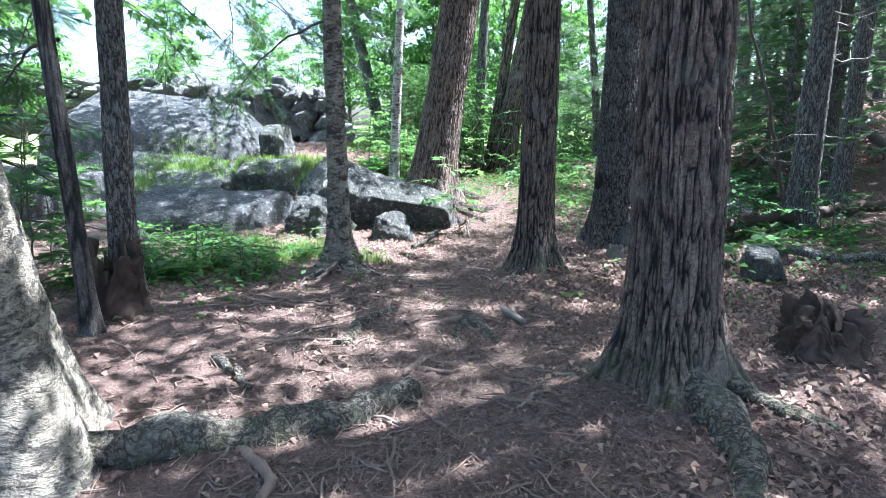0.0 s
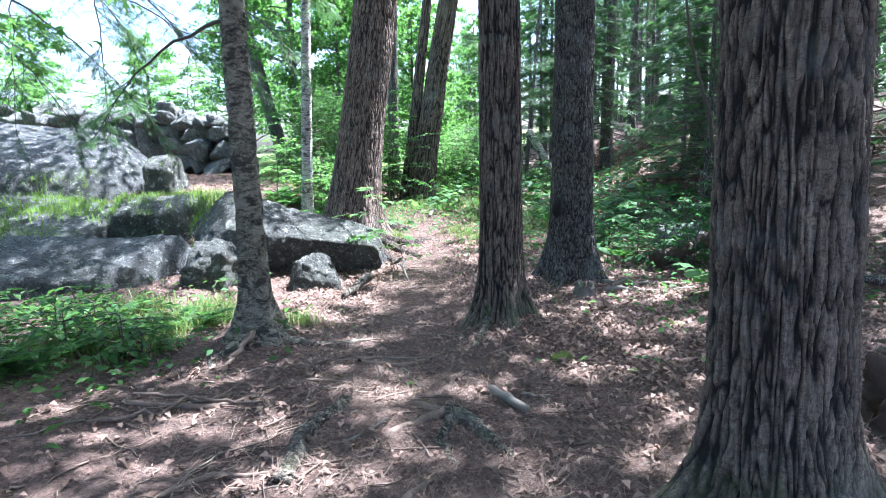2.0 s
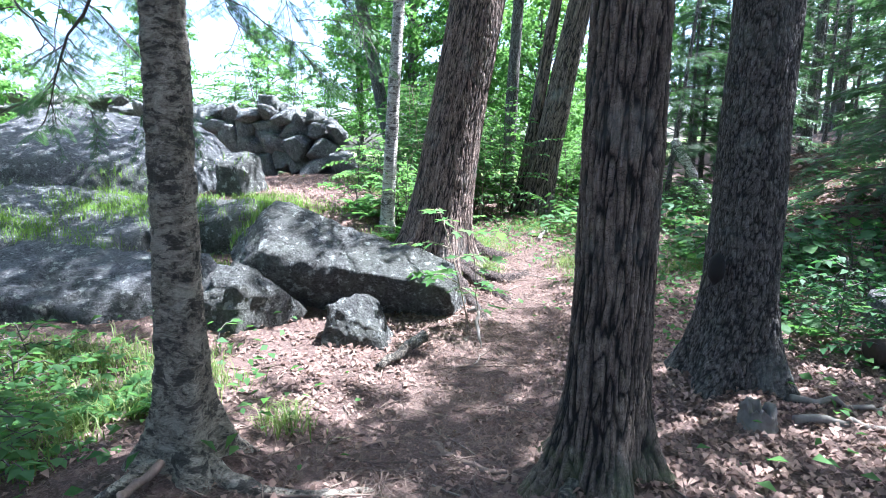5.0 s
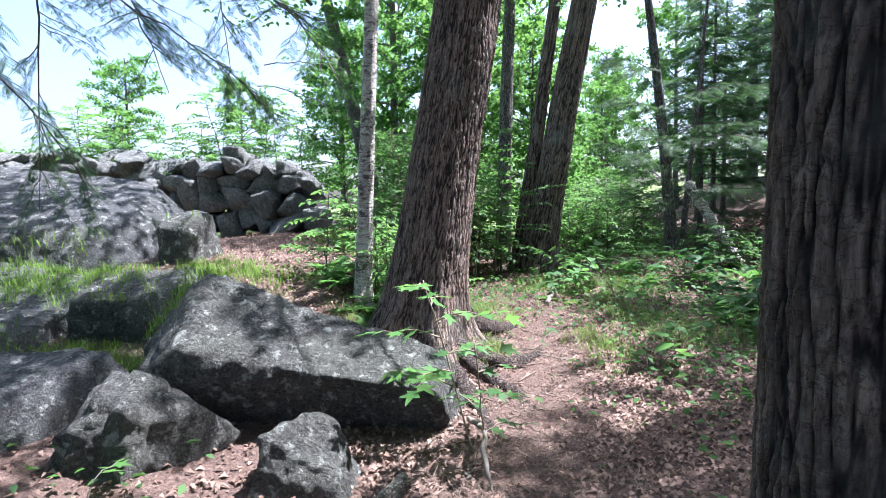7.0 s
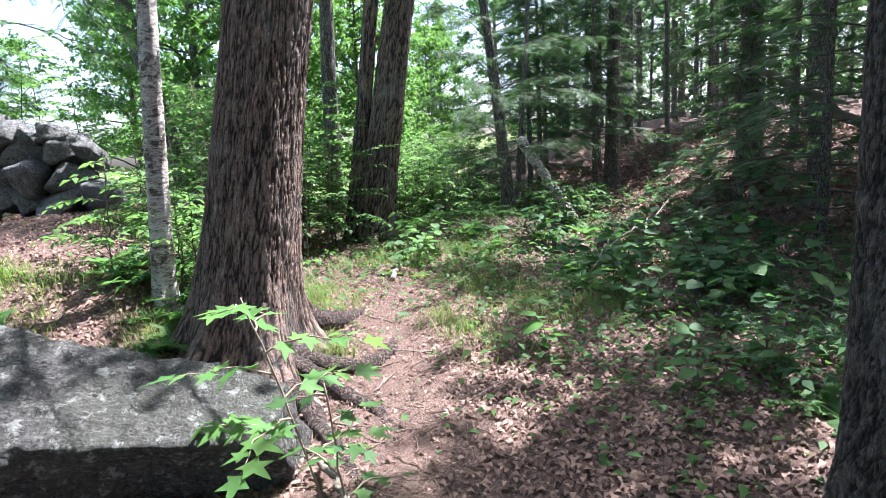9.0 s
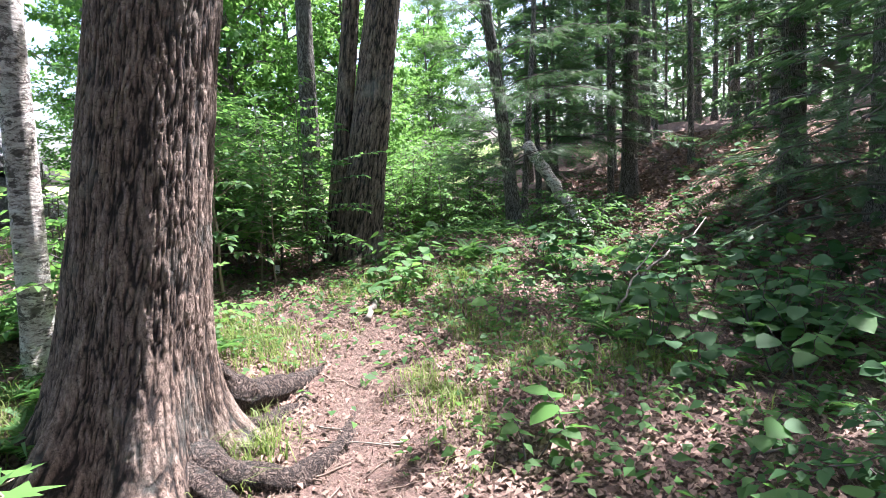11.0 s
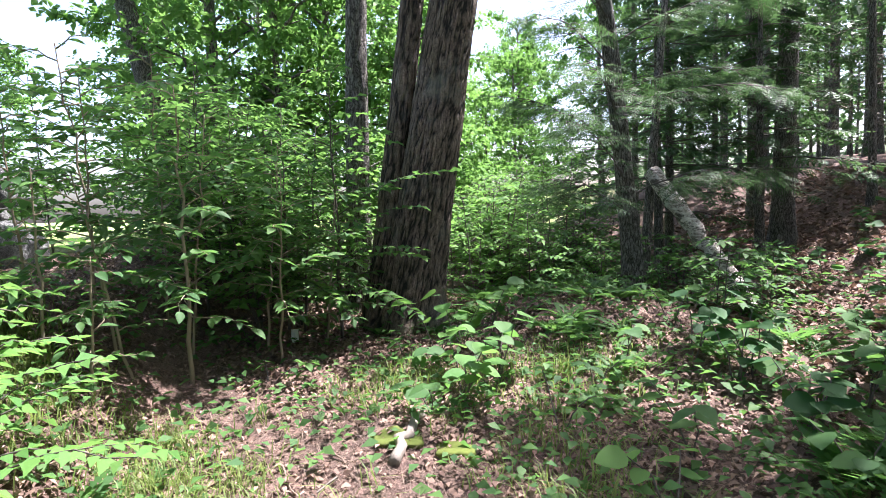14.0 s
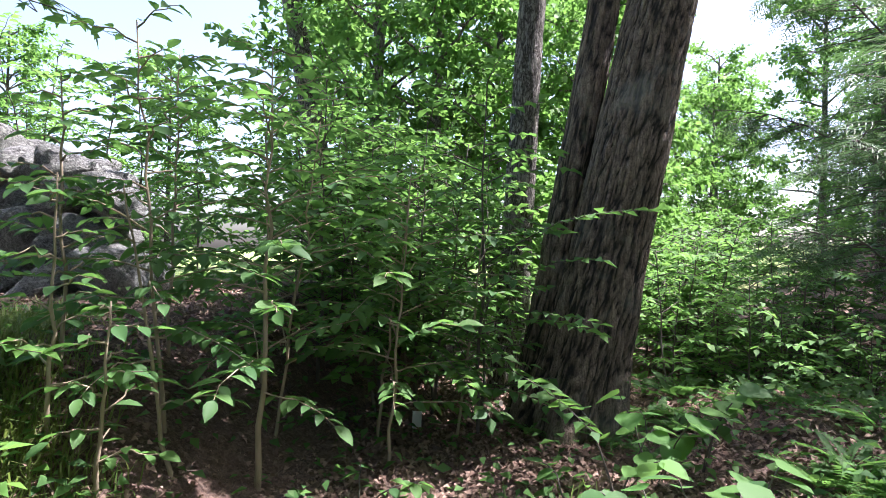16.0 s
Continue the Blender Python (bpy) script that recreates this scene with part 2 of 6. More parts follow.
def ground_material():
    m, t, p, o = nodes_of("forest_floor")
    v = coords(t)
    fine = noise_tex(t, v, 55, 7, 0.75)
    med = noise_tex(t, v, 9, 6, 0.65)
    big = noise_tex(t, v, 1.1, 4, 0.55)
    chips = voronoi_tex(t, v, 38, "F1", "Color")
    soil = ramp(t, fine, [(0.36, (0.026, 0.016, 0.013)), (0.5, (0.125, 0.076, 0.060)), (0.64, (0.32, 0.215, 0.18))])
    duff = ramp(t, chips, [(0.15, (0.075, 0.04, 0.03)), (0.6, (0.18, 0.108, 0.083)), (0.95, (0.34, 0.235, 0.185))])
    base = mix(t, 0.4, soil, duff)
    base = mix(t, ramp(t, med, [(0.35, (0.55, 0.55, 0.55)), (0.6, (0, 0, 0))]), base, (0.055, 0.036, 0.03))
    base = mix(t, ramp(t, big, [(0.5, (0, 0, 0)), (0.75, (0.5, 0.5, 0.5))]), base, (0.2, 0.125, 0.1))
    sep = t.nodes.new("ShaderNodeSeparateXYZ")
    t.links.new(v, sep.inputs[0])
    edge = maths(t, "ADD", maths(t, "SUBTRACT", sep.outputs[1], maths(t, "MULTIPLY", sep.outputs[0], 0.9)), maths(t, "MULTIPLY", big, 3.0))
    meadow = ramp(t, maths(t, "MULTIPLY", maths(t, "SUBTRACT", edge, 23.0), 0.2), [(0.0, (0, 0, 0)), (1.0, (1, 1, 1))])
    grass = ramp(t, med, [(0.3, (0.10, 0.16, 0.035)), (0.7, (0.24, 0.30, 0.08))])
    base = mix(t, meadow, base, grass)
    t.links.new(base, p.inputs["Base Color"])
    p.inputs["Roughness"].default_value = 0.95
    bump(t, p, maths(t, "ADD", maths(t, "MULTIPLY", chips, 0.7), fine), 1.0, 0.025)
    return m


GROUND = ground_material()

# ---- numeric tools ----


def hash3(i, j, k, seed):
    h = (i * 374761393 + j * 668265263 + k * 2147483647 + seed * 1274126177) & 0x7FFFFFFF
    h = ((h ^ (h >> 13)) * 1274126177) & 0x7FFFFFFF
    h = ((h ^ (h >> 16)) * 974634777) & 0x7FFFFFFF
    return (h & 0xFFFF) / 65535.0


def vnoise(p, seed=0):
    """Smooth value noise in 0..1 at points p (N, 3)."""
    p = np.asarray(p, float)
    i = np.floor(p).astype(np.int64)
    f = p - i
    f = f * f * (3 - 2 * f)
    out = 0
    for a in (0, 1):
        for b in (0, 1):
            for c in (0, 1):
                w = (f[:, 0] if a else 1 - f[:, 0]) * (f[:, 1] if b else 1 - f[:, 1]) * (f[:, 2] if c else 1 - f[:, 2])
                out = out + w * hash3(i[:, 0] + a, i[:, 1] + b, i[:, 2] + c, seed)
    return out


def fbm(p, seed=0, octaves=4, gain=0.5):
    s, amp, tot = 0, 1.0, 0
    for k in range(octaves):
        s = s + amp * (vnoise(np.asarray(p) * 2 ** k + 17.3 * k, seed + k) - 0.5)
        tot += amp
        amp *= gain
    return s / tot


def sstep(a, b, x):
    u = np.clip((x - a) / (b - a), 0, 1)
    return u * u * (3 - 2 * u)


def gauss(x, y, cx, cy, rx, ry):
    return np.exp(-((x - cx) / rx) ** 2 - ((y - cy) / ry) ** 2)


def ground_z(x, y, rough=True):
    """Height of the forest floor."""
    x, y = np.asarray(x, float), np.asarray(y, float)
    z = -0.05 * sstep(2, 5, y) + 0.0 * x
    z = z - 0.18 * gauss(x, y, 0.7, 9.3, 2.4, 2.6)
    z = z + 0.16 * sstep(12.5, 16, y)
    z = z + 0.80 * sstep(9.4, 13.2, y) * sstep(0.1, -1.5, x) * (0.5 + 0.5 * sstep(-9, -3, x))
    z = z + 0.10 * gauss(x, y, -2.5, 4.4, 0.8, 0.7) + 0.12 * gauss(x, y, 2.3, 3.4, 0.6, 0.5)
    z = z + 0.10 * gauss(x, y, 1.35, 3.1, 0.6, 0.6) + 0.08 * gauss(x, y, 0.95, 5.95, 0.5, 0.45) + 0.1 * gauss(x, y, 2.1, 7.2, 0.6, 0.5)
    z = z + 0.20 * gauss(x, y, 0.0, 10.85, 0.8, 0.8) + 0.10 * gauss(x, y, 1.45, 13.7, 0.5, 0.35) + 0.06 * gauss(x, y, -1.0, 5.95, 0.45, 0.4)
    toe = 4.6 + 1.1 * sstep(6, 12, y) - 0.2 * sstep(14, 19, y)
    d = x - toe
    z = z + 1.35 * sstep(-0.2, 6.8, d) * (0.35 + 0.65 * sstep(9, 16.5, y)) + 0.085 * np.clip(d - 2, 0, 60) * sstep(0, 12, y + 3)
    z = z + 0.35 * gauss(x, y, 3.6, 16.2, 1.0, 1.5)
    z = z + 0.35 * sstep(18, 30, y)
    z = z - 2.5 * sstep(40, 120, np.hypot(x, y)) * sstep(20, -20, x)
    if rough:
        p = np.stack([np.ravel(x), np.ravel(y), np.zeros(np.size(x))], 1)
        z = z + (0.5 * fbm(p * 0.8, 13, 4)).reshape(np.shape(x)) * sstep(5.0, 7.0, x) * sstep(10, 14, y)
        n = 0.16 * fbm(p * 0.55, 3, 3) + 0.07 * fbm(p * 2.1, 5, 3)
        z = z + n.reshape(np.shape(x)) * sstep(0.2, 1.5, np.hypot(x, y - 0.0) + 0.6)
    return z


def gz(x, y):
    return float(ground_z(np.array([x]), np.array([y]))[0])


def to_mesh(name, v, f, smooth=False):
    """A mesh from vertex and face arrays (all faces of one width, or a list of such arrays)."""
    me = bpy.data.meshes.new(name)
    fs = f if isinstance(f, list) else [f]
    v = np.asarray(v, np.float32)
    me.vertices.add(len(v))
    me.vertices.foreach_set("co", v.ravel())
    loops = np.concatenate([np.asarray(a, np.int32).ravel() for a in fs])
    widths = np.concatenate([np.full(len(a), np.shape(a)[1], np.int32) for a in fs])
    me.loops.add(len(loops))
    me.loops.foreach_set("vertex_index", loops)
    me.polygons.add(len(widths))
    me.polygons.foreach_set("loop_start", np.concatenate([[0], np.cumsum(widths)[:-1]]).astype(np.int32))
    if smooth:
        me.polygons.foreach_set("use_smooth", np.ones(len(widths), bool))
    me.update(calc_edges=True)
    me.validate()
    return me


def join(parts):
    """Joins (v, f) pairs whose faces have the same width."""
    vs, fs, n = [], [], 0
    for v, f in parts:
        vs.append(v)
        fs.append(np.asarray(f) + n)
        n += len(v)
    return np.concatenate(vs), np.concatenate(fs)


def part(name, mesh, material, parent=None, label=""):
    if not mesh.materials:
        mesh.materials.append(material)
    ob = new(name, mesh)
    if parent is not None:
        ob.parent = parent
    if label:
        ob["label"] = label
    return ob


def thing(name, x, y, z, label, category, group="", kind=""):
    ob = new(name)
    ob.empty_display_size = 0.1
    ob.location = (x, y, z)
    return tagged(ob, label, category, group, kind)


def unit(a):
    a = np.asarray(a, float)
    return a / np.maximum(np.linalg.norm(a, axis=-1, keepdims=True), 1e-9)


def tube(pts, radii, seg=8, seed=0, lump=0.0, cap=True):
    """A tapered tube along a line of points: quads."""
    pts, radii = np.asarray(pts, float), np.asarray(radii, float)
    n = len(pts)
    d = unit(np.gradient(pts, axis=0))
    ref = np.array([0.0, 0.0, 1.0]) if abs(d[:, 2]).mean() < 0.8 else np.array([1.0, 0.0, 0.0])
    s = unit(np.cross(d, ref))
    u = np.cross(s, d)
    a = np.linspace(0, 2 * np.pi, seg, endpoint=False)
    ring = s[:, None] * np.cos(a)[None, :, None] + u[:, None] * np.sin(a)[None, :, None]
    v = pts[:, None] + ring * radii[:, None, None]
    v = v.reshape(-1, 3)
    if lump:
        v = v + ring.reshape(-1, 3) * (lump * np.repeat(radii, seg) * 2 * fbm(v * (1.2 / max(radii.max(), 1e-3)), seed, 3))[:, None]
    i = np.arange(n - 1)[:, None] * seg
    j = np.arange(seg)[None]
    f = np.stack([i + j, i + (j + 1) % seg, i + seg + (j + 1) % seg, i + seg + j], -1).reshape(-1, 4)
    if cap:
        v = np.concatenate([v, pts[:1], pts[-1:]])
        c0, c1 = len(v) - 2, len(v) - 1
        k = np.arange(0, seg, 2)
        f = np.concatenate([f, np.stack([np.full(len(k), c0), (k + 2) % seg, (k + 1) % seg, k], 1),
                            np.stack([np.full(len(k), c1), (n - 1) * seg + k, (n - 1) * seg + (k + 1) % seg, (n - 1) * seg + (k + 2) % seg], 1)])
    return v, f


def curve_pts(a, b, n=8, sag=0.0, wiggle=0.0, rng=None):
    u = np.linspace(0, 1, n)[:, None]
    p = np.asarray(a, float) * (1 - u) + np.asarray(b, float) * u
    p[:, 2] += (sag * 4 * u * (1 - u))[:, 0]
    if wiggle and rng is not None:
        p += rng.normal(0, wiggle, (n, 3)) * np.minimum(1, 4 * u * (1.001 - u) + 0.0)
    return p


OVATE = ((0.0, 0.0), (0.22, 0.72), (0.48, 1.0), (0.76, 0.66), (1.0, 0.0))
HEART = ((0.0, 0.25), (0.14, 0.85), (0.42, 1.0), (0.75, 0.62), (1.0, 0.0))


def leaves(p, axis, normal, length, width=0.55, fold=0.12, droop=0.12, outline=None):
    """Leaves as folded blades: with an outline they are smooth ovals, else diamonds. All faces are quads."""
    p, length = np.asarray(p, float), np.broadcast_to(np.asarray(length, float), (len(p),))
    a = unit(axis)
    s = unit(np.cross(a, normal))
    u = np.cross(s, a)
    if outline is None:
        mid = p + a * (length * 0.45)[:, None] + u * (length * fold)[:, None]
        side = s * (length * width * 0.5)[:, None]
        v = np.stack([p, mid + side, p + a * length[:, None] - u * (length * droop)[:, None], mid - side], 1).reshape(-1, 3)
        return v, np.arange(len(p))[:, None] * 4 + np.arange(4)[None]
    out = outline
    vs = []
    for k, (t, w) in enumerate(out):
        mid = p + a * (length * t)[:, None] - u * (length * droop * t * t)[:, None]
        side = s * (length * width * 0.5 * w)[:, None]
        lift = u * (length * fold * w)[:, None]
        vs += [mid, mid + side + lift, mid - side + lift]
    n, m = len(p), len(out)
    v = np.stack(vs, 1).reshape(-1, 3)
    f = []
    for k in range(m - 1):
        f += [[3 * k, 3 * k + 1, 3 * k + 4, 3 * k + 3], [3 * k, 3 * k + 3, 3 * k + 5, 3 * k + 2]]
    f = (np.arange(n)[:, None, None] * (3 * m) + np.array(f)[None]).reshape(-1, 4)
    return v, f


def fronds(p, axis, normal, length, pairs=8, width=0.5, thick=0.05, droop=0.15):
    """Flat feathery sprays: thin side twigs of needles along a drooping midrib."""
    p = np.asarray(p, float)
    length = np.broadcast_to(np.asarray(length, float), (len(p),))
    a = unit(axis)
    s = unit(np.cross(a, normal))
    u = np.cross(s, a)
    outs = []
    for k in range(pairs):
        t = (k + 0.6) / pairs
        root = p + a * (length * t)[:, None] - u * (length * droop * t * t)[:, None]
        w = width * (1 - t) ** 0.7 * (0.55 + 0.45 * min(1, t * 4))
        for sg in (-1, 1):
            ax = a * 0.65 + s * sg * 0.8 - u * 0.12
            outs.append(leaves(root, ax, u, length * w * 0.75 + 0.01, thick * 2.2 / max(w, 0.12), 0.0, 0.1))
    outs.append(leaves(p, a, u, length, thick * 1.1, 0, droop))
    return join(outs)


def scatter_dirs(rng, n, up=0.3, spread=1.0):
    d = rng.normal(0, 1, (n, 3)) * [spread, spread, 0.35]
    d[:, 2] += up
    return unit(d)

# ---- ground: one sheet to the horizon ----


def axis_steps(lo, hi, fine_lo, fine_hi, fine, grow=1.16):
    mid = list(np.arange(fine_lo, fine_hi + 1e-6, fine))
    left, right, s = [], [], fine
    x = fine_lo
    while x > lo:
        s *= grow
        x -= s
        left.append(x)
    x, s = fine_hi, fine
    while x < hi:
        s *= grow
        x += s
        right.append(x)
    return np.array(left[::-1] + mid + right)


def build_ground():
    xs = axis_steps(-900, 900, -6, 10, 0.085)
    ys = axis_steps(-900, 1500, 0.6, 21, 0.085)
    gx, gy = np.meshgrid(xs, ys)
    z = ground_z(gx, gy)
    near = (np.abs(gx) < 12) & (gy > -3) & (gy < 24)
    p = np.stack([gx[near], gy[near], 0 * gx[near]], 1)
    z[near] += 0.035 * fbm(p * 6, 9, 3) + 0.02 * fbm(p * 17, 11, 2)
    v = np.stack([gx.ravel(), gy.ravel(), z.ravel()], 1)
    n, m = gx.shape
    i = (np.arange(n - 1)[:, None] * m + np.arange(m - 1)[None]).ravel()
    f = np.stack([i, i + 1, i + m + 1, i + m], 1)
    g = part("ground", to_mesh("ground", v, f, True), GROUND)
    tagged(g, "reddish-brown forest floor of needles, leaf litter and trodden soil", "ground", kind="structure")


build_ground()

# ---- trunks ----


def bark_relief(ang, z, r, seed, cell=0.045, stretch=6.0):
    """0 in the furrows, 1 on the ridges, for points on a trunk: long furrows that wander, fork and meet, and short cross breaks."""
    c, n = np.cos(ang) * r / cell, np.sin(ang) * r / cell
    w = z / (cell * stretch)
    p = np.stack([c, n, w], 1)
    p = p + 1.1 * np.stack([fbm(p * 0.45 + 5, seed + 2, 3), fbm(p * 0.45 + 43, seed + 3, 3), 0.5 * fbm(p * 0.8 + 71, seed + 5, 2)], 1)
    e1, e2 = np.abs(fbm(p * 0.66 + 7, seed, 2, 0.5)), np.abs(fbm(p * 0.5 + 31, seed + 4, 2, 0.5))
    e = np.minimum(np.clip(e1 * 11.0, 0, 1), np.clip(e2 * 14.0, 0, 1))
    q = np.stack([c * 0.7, n * 0.7, w * stretch * 0.5], 1)
    flake = 0.62 + 0.38 * np.clip(np.abs(fbm(q + 19, seed + 6, 4, 0.65)) * 9.0, 0, 1)
    height = 0.72 + 0.28 * vnoise(p * np.array([0.9, 0.9, 1.6]) + 13, seed + 8)
    return np.clip(e * flake * height * 1.2, 0, 1)


def trunk_mesh(name, r, height, lean=(0.0, 0.0), flare=0.5, flare_h=0.35, lobes=5, seed=0, seg=64, dz=0.04, relief=0.014, bend=0.0, fine_to=4.2, dip=0.35, cell=0.045, stretch=6.0):
    """A trunk with its foot at z = 0: taper, root flare in lobes, lean, and bark furrows."""
    rng = np.random.default_rng(seed)
    zs = list(np.arange(-dip, min(fine_to, height), dz))
    while zs[-1] < height:
        zs.append(zs[-1] + max(0.25, dz))
    zs = np.array(zs)
    a = np.linspace(0, 2 * np.pi, seg, endpoint=False)
    z, ang = np.meshgrid(zs, a, indexing="ij")
    taper = 1 - 0.75 * np.clip(z, 0, None) / height
    ph = rng.uniform(0, 6.28, 3)
    lob = 0.5 + 0.5 * np.cos(lobes * ang + ph[0] + 0.6 * np.sin(ang + ph[1]))
    fl = np.exp(-np.clip(z, -0.2, None) / flare_h)
    rad = r * (taper + flare * fl * (0.35 + 0.9 * lob ** 1.6))
    rad *= 1 + 0.05 * np.sin(2 * ang + ph[1]) + 0.04 * np.sin(3 * ang + 1.3 * z + ph[2])
    rad += (r * 0.16 * fbm(np.stack([np.cos(ang).ravel() * 1.5, np.sin(ang).ravel() * 1.5, z.ravel() * 1.8], 1), seed + 3, 3)).reshape(z.shape)
    pl = None
    if relief:
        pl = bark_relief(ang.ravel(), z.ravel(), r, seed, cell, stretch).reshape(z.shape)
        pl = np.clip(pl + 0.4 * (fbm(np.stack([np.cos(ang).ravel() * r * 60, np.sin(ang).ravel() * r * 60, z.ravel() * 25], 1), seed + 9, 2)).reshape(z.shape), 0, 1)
        rough = fbm(np.stack([np.cos(ang).ravel() * r * 110, np.sin(ang).ravel() * r * 110, z.ravel() * 55], 1), seed + 12, 2, 0.7).reshape(z.shape)
        rad += relief * (pl - 0.6) + 0.32 * relief * rough
    cx = lean[0] * z + bend * np.clip(z, 0, None) ** 2
    cy = lean[1] * z
    v = np.stack([cx + rad * np.cos(ang), cy + rad * np.sin(ang), z], -1).reshape(-1, 3)
    n = len(zs)
    i = np.arange(n - 1)[:, None] * seg
    j = np.arange(seg)[None]
    f = np.stack([i + j, i + (j + 1) % seg, i + seg + (j + 1) % seg, i + seg + j], -1).reshape(-1, 4)
    me = to_mesh(name, v, f, pl is None)
    # stored relief, from which the material also colours the furrows dark
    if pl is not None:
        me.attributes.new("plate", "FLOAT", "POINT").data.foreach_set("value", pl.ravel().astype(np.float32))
    return me


def crown_mesh(name, radius, z0, z1, clumps, per, leaf, seed, needle=False):
    """A high crown: clumps of leaves spread unevenly, with gaps."""
    rng = np.random.default_rng(seed)
    a = rng.uniform(0, 6.28, clumps)
    h = rng.uniform(0, 1, clumps) ** 0.8
    rr = radius * np.sqrt(rng.uniform(0.02, 1, clumps)) * (1.05 - 0.75 * h)
    c = np.stack([rr * np.cos(a), rr * np.sin(a), z0 + (z1 - z0) * h], 1)
    p = np.repeat(c, per, 0) + rng.normal(0, 1, (clumps * per, 3)) * [0.42, 0.42, 0.14]
    n = len(p)
    nrm = unit(rng.normal(0, 0.45, (n, 3)) + [0, 0, 1])
    if needle:
        v, f = fronds(p, scatter_dirs(rng, n, -0.15), nrm, rng.uniform(0.6, 1.2, n) * leaf, 3, 0.6, 0.11)
    else:
        v, f = leaves(p, scatter_dirs(rng, n, -0.2), nrm, rng.uniform(0.7, 1.2, n) * leaf, 0.62)
    return to_mesh(name, v, f)


def many(name, mesh, material, parent):
    """A part of countless small pieces."""
    return tagged(part(name, mesh, material, parent), kind="stuff")


def limb_mesh(name, r, starts, seed, length=(1.5, 3.0), rise=0.25):
    rng = np.random.default_rng(seed)
    out = []
    for z in starts:
        a = rng.uniform(0, 6.28)
        ln = rng.uniform(*length)
        e = [np.cos(a) * ln, np.sin(a) * ln, z + rise * ln + rng.uniform(-0.2, 0.2)]
        pts = curve_pts([0, 0, z], e, 7, 0.12 * ln, 0.03, rng)
        out.append(tube(pts, np.linspace(r, r * 0.25, 7), 6))
    return to_mesh(name, *join(out), True)


CROWNS_HIGH = [crown_mesh("crown_high", 2.9, 6.5, 13.0, 42, 14, 0.50, 100 + k, True) for k in range(3)]
CROWNS_LEAFY = [crown_mesh("crown_leafy", 2.8, 5.0, 11.0, 60, 30, 0.17, 120 + k) for k in range(3)]
# oversized dense crown, out of view, added to block sun over the left side
CROWN_SHADE = crown_mesh("crown_shade", 4.9, 5.0, 11.0, 150, 36, 0.19, 130)
LIMBS_HIGH = [limb_mesh("limb", 0.05, np.linspace(6, 12, 16), 140 + k) for k in range(2)]


def big_tree(name, x, y, r, lean, label, bark, crown, group="", category="tree", **kw):
    z = gz(x, y) + kw.pop("lift", 0.0)
    t = thing(name, x, y, z, label, category, group)
    h = kw.pop("height", 15.0)
    wide = kw.pop("wide", 1.0)
    part("trunk", trunk_mesh("trunk", r, h, lean, **kw), bark, t)
    if crown is not None:
        turn = 1.3 * x + 0.7 * y
        off = (lean[0] * 8, lean[1] * 8, 0)
        c = many("crown", crown, NEEDLE if crown in CROWNS_HIGH else CANOPY, t)
        c.location, c.rotation_euler, c.scale = off, (0, 0, turn), (wide, wide, 1.0)
        l = many("limb_wood", LIMBS_HIGH[int(abs(x * 7)) % 2], BARK_THIN, t)
        l.location, l.rotation_euler = off, (0, 0, turn)
    return t


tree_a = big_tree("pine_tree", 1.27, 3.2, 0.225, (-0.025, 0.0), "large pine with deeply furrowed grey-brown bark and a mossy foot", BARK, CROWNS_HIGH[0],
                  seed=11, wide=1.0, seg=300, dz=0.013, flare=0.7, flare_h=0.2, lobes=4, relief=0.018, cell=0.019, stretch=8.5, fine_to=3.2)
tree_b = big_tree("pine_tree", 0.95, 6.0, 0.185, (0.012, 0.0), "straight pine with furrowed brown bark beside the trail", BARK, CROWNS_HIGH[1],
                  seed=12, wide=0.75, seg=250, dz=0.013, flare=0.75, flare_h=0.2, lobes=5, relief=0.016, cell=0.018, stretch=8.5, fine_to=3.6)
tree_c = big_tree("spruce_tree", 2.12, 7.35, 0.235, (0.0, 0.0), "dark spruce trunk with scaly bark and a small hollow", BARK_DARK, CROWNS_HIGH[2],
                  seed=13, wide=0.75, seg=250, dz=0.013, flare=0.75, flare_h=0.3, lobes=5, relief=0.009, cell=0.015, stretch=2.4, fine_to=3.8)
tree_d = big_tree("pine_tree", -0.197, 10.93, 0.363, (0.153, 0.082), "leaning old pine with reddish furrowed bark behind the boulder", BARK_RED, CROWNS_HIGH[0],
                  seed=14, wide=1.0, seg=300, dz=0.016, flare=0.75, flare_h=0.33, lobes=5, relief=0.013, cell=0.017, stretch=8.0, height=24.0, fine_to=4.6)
tree_e = big_tree("yellow_birch", -0.99, 5.97, 0.108, (0.0, 0.0), "slim birch with pale peeling bark and spreading roots", BIRCH_YELLOW, CROWNS_LEAFY[0],
                  seed=15, seg=90, dz=0.025, flare=1.3, flare_h=0.2, lobes=4, relief=0.013, height=11.0, cell=0.05, stretch=0.8)
tree_f = big_tree("hemlock_tree", -2.46, 4.65, 0.105, (0.055, 0.0), "slim hemlock trunk beside a splintered stump", BARK_GREY, CROWNS_HIGH[1],
                  seed=16, seg=60, dz=0.04, flare=0.5, flare_h=0.3, relief=0.005, height=12.0)
tree_g = big_tree("hemlock_tree", -2.32, 3.95, 0.055, (-0.03, 0.0), "thin dark hemlock stem with bare lower twigs", BARK_DARK, CROWNS_HIGH[2],
                  seed=17, seg=40, dz=0.05, flare=0.5, flare_h=0.2, relief=0.003, height=9.0)
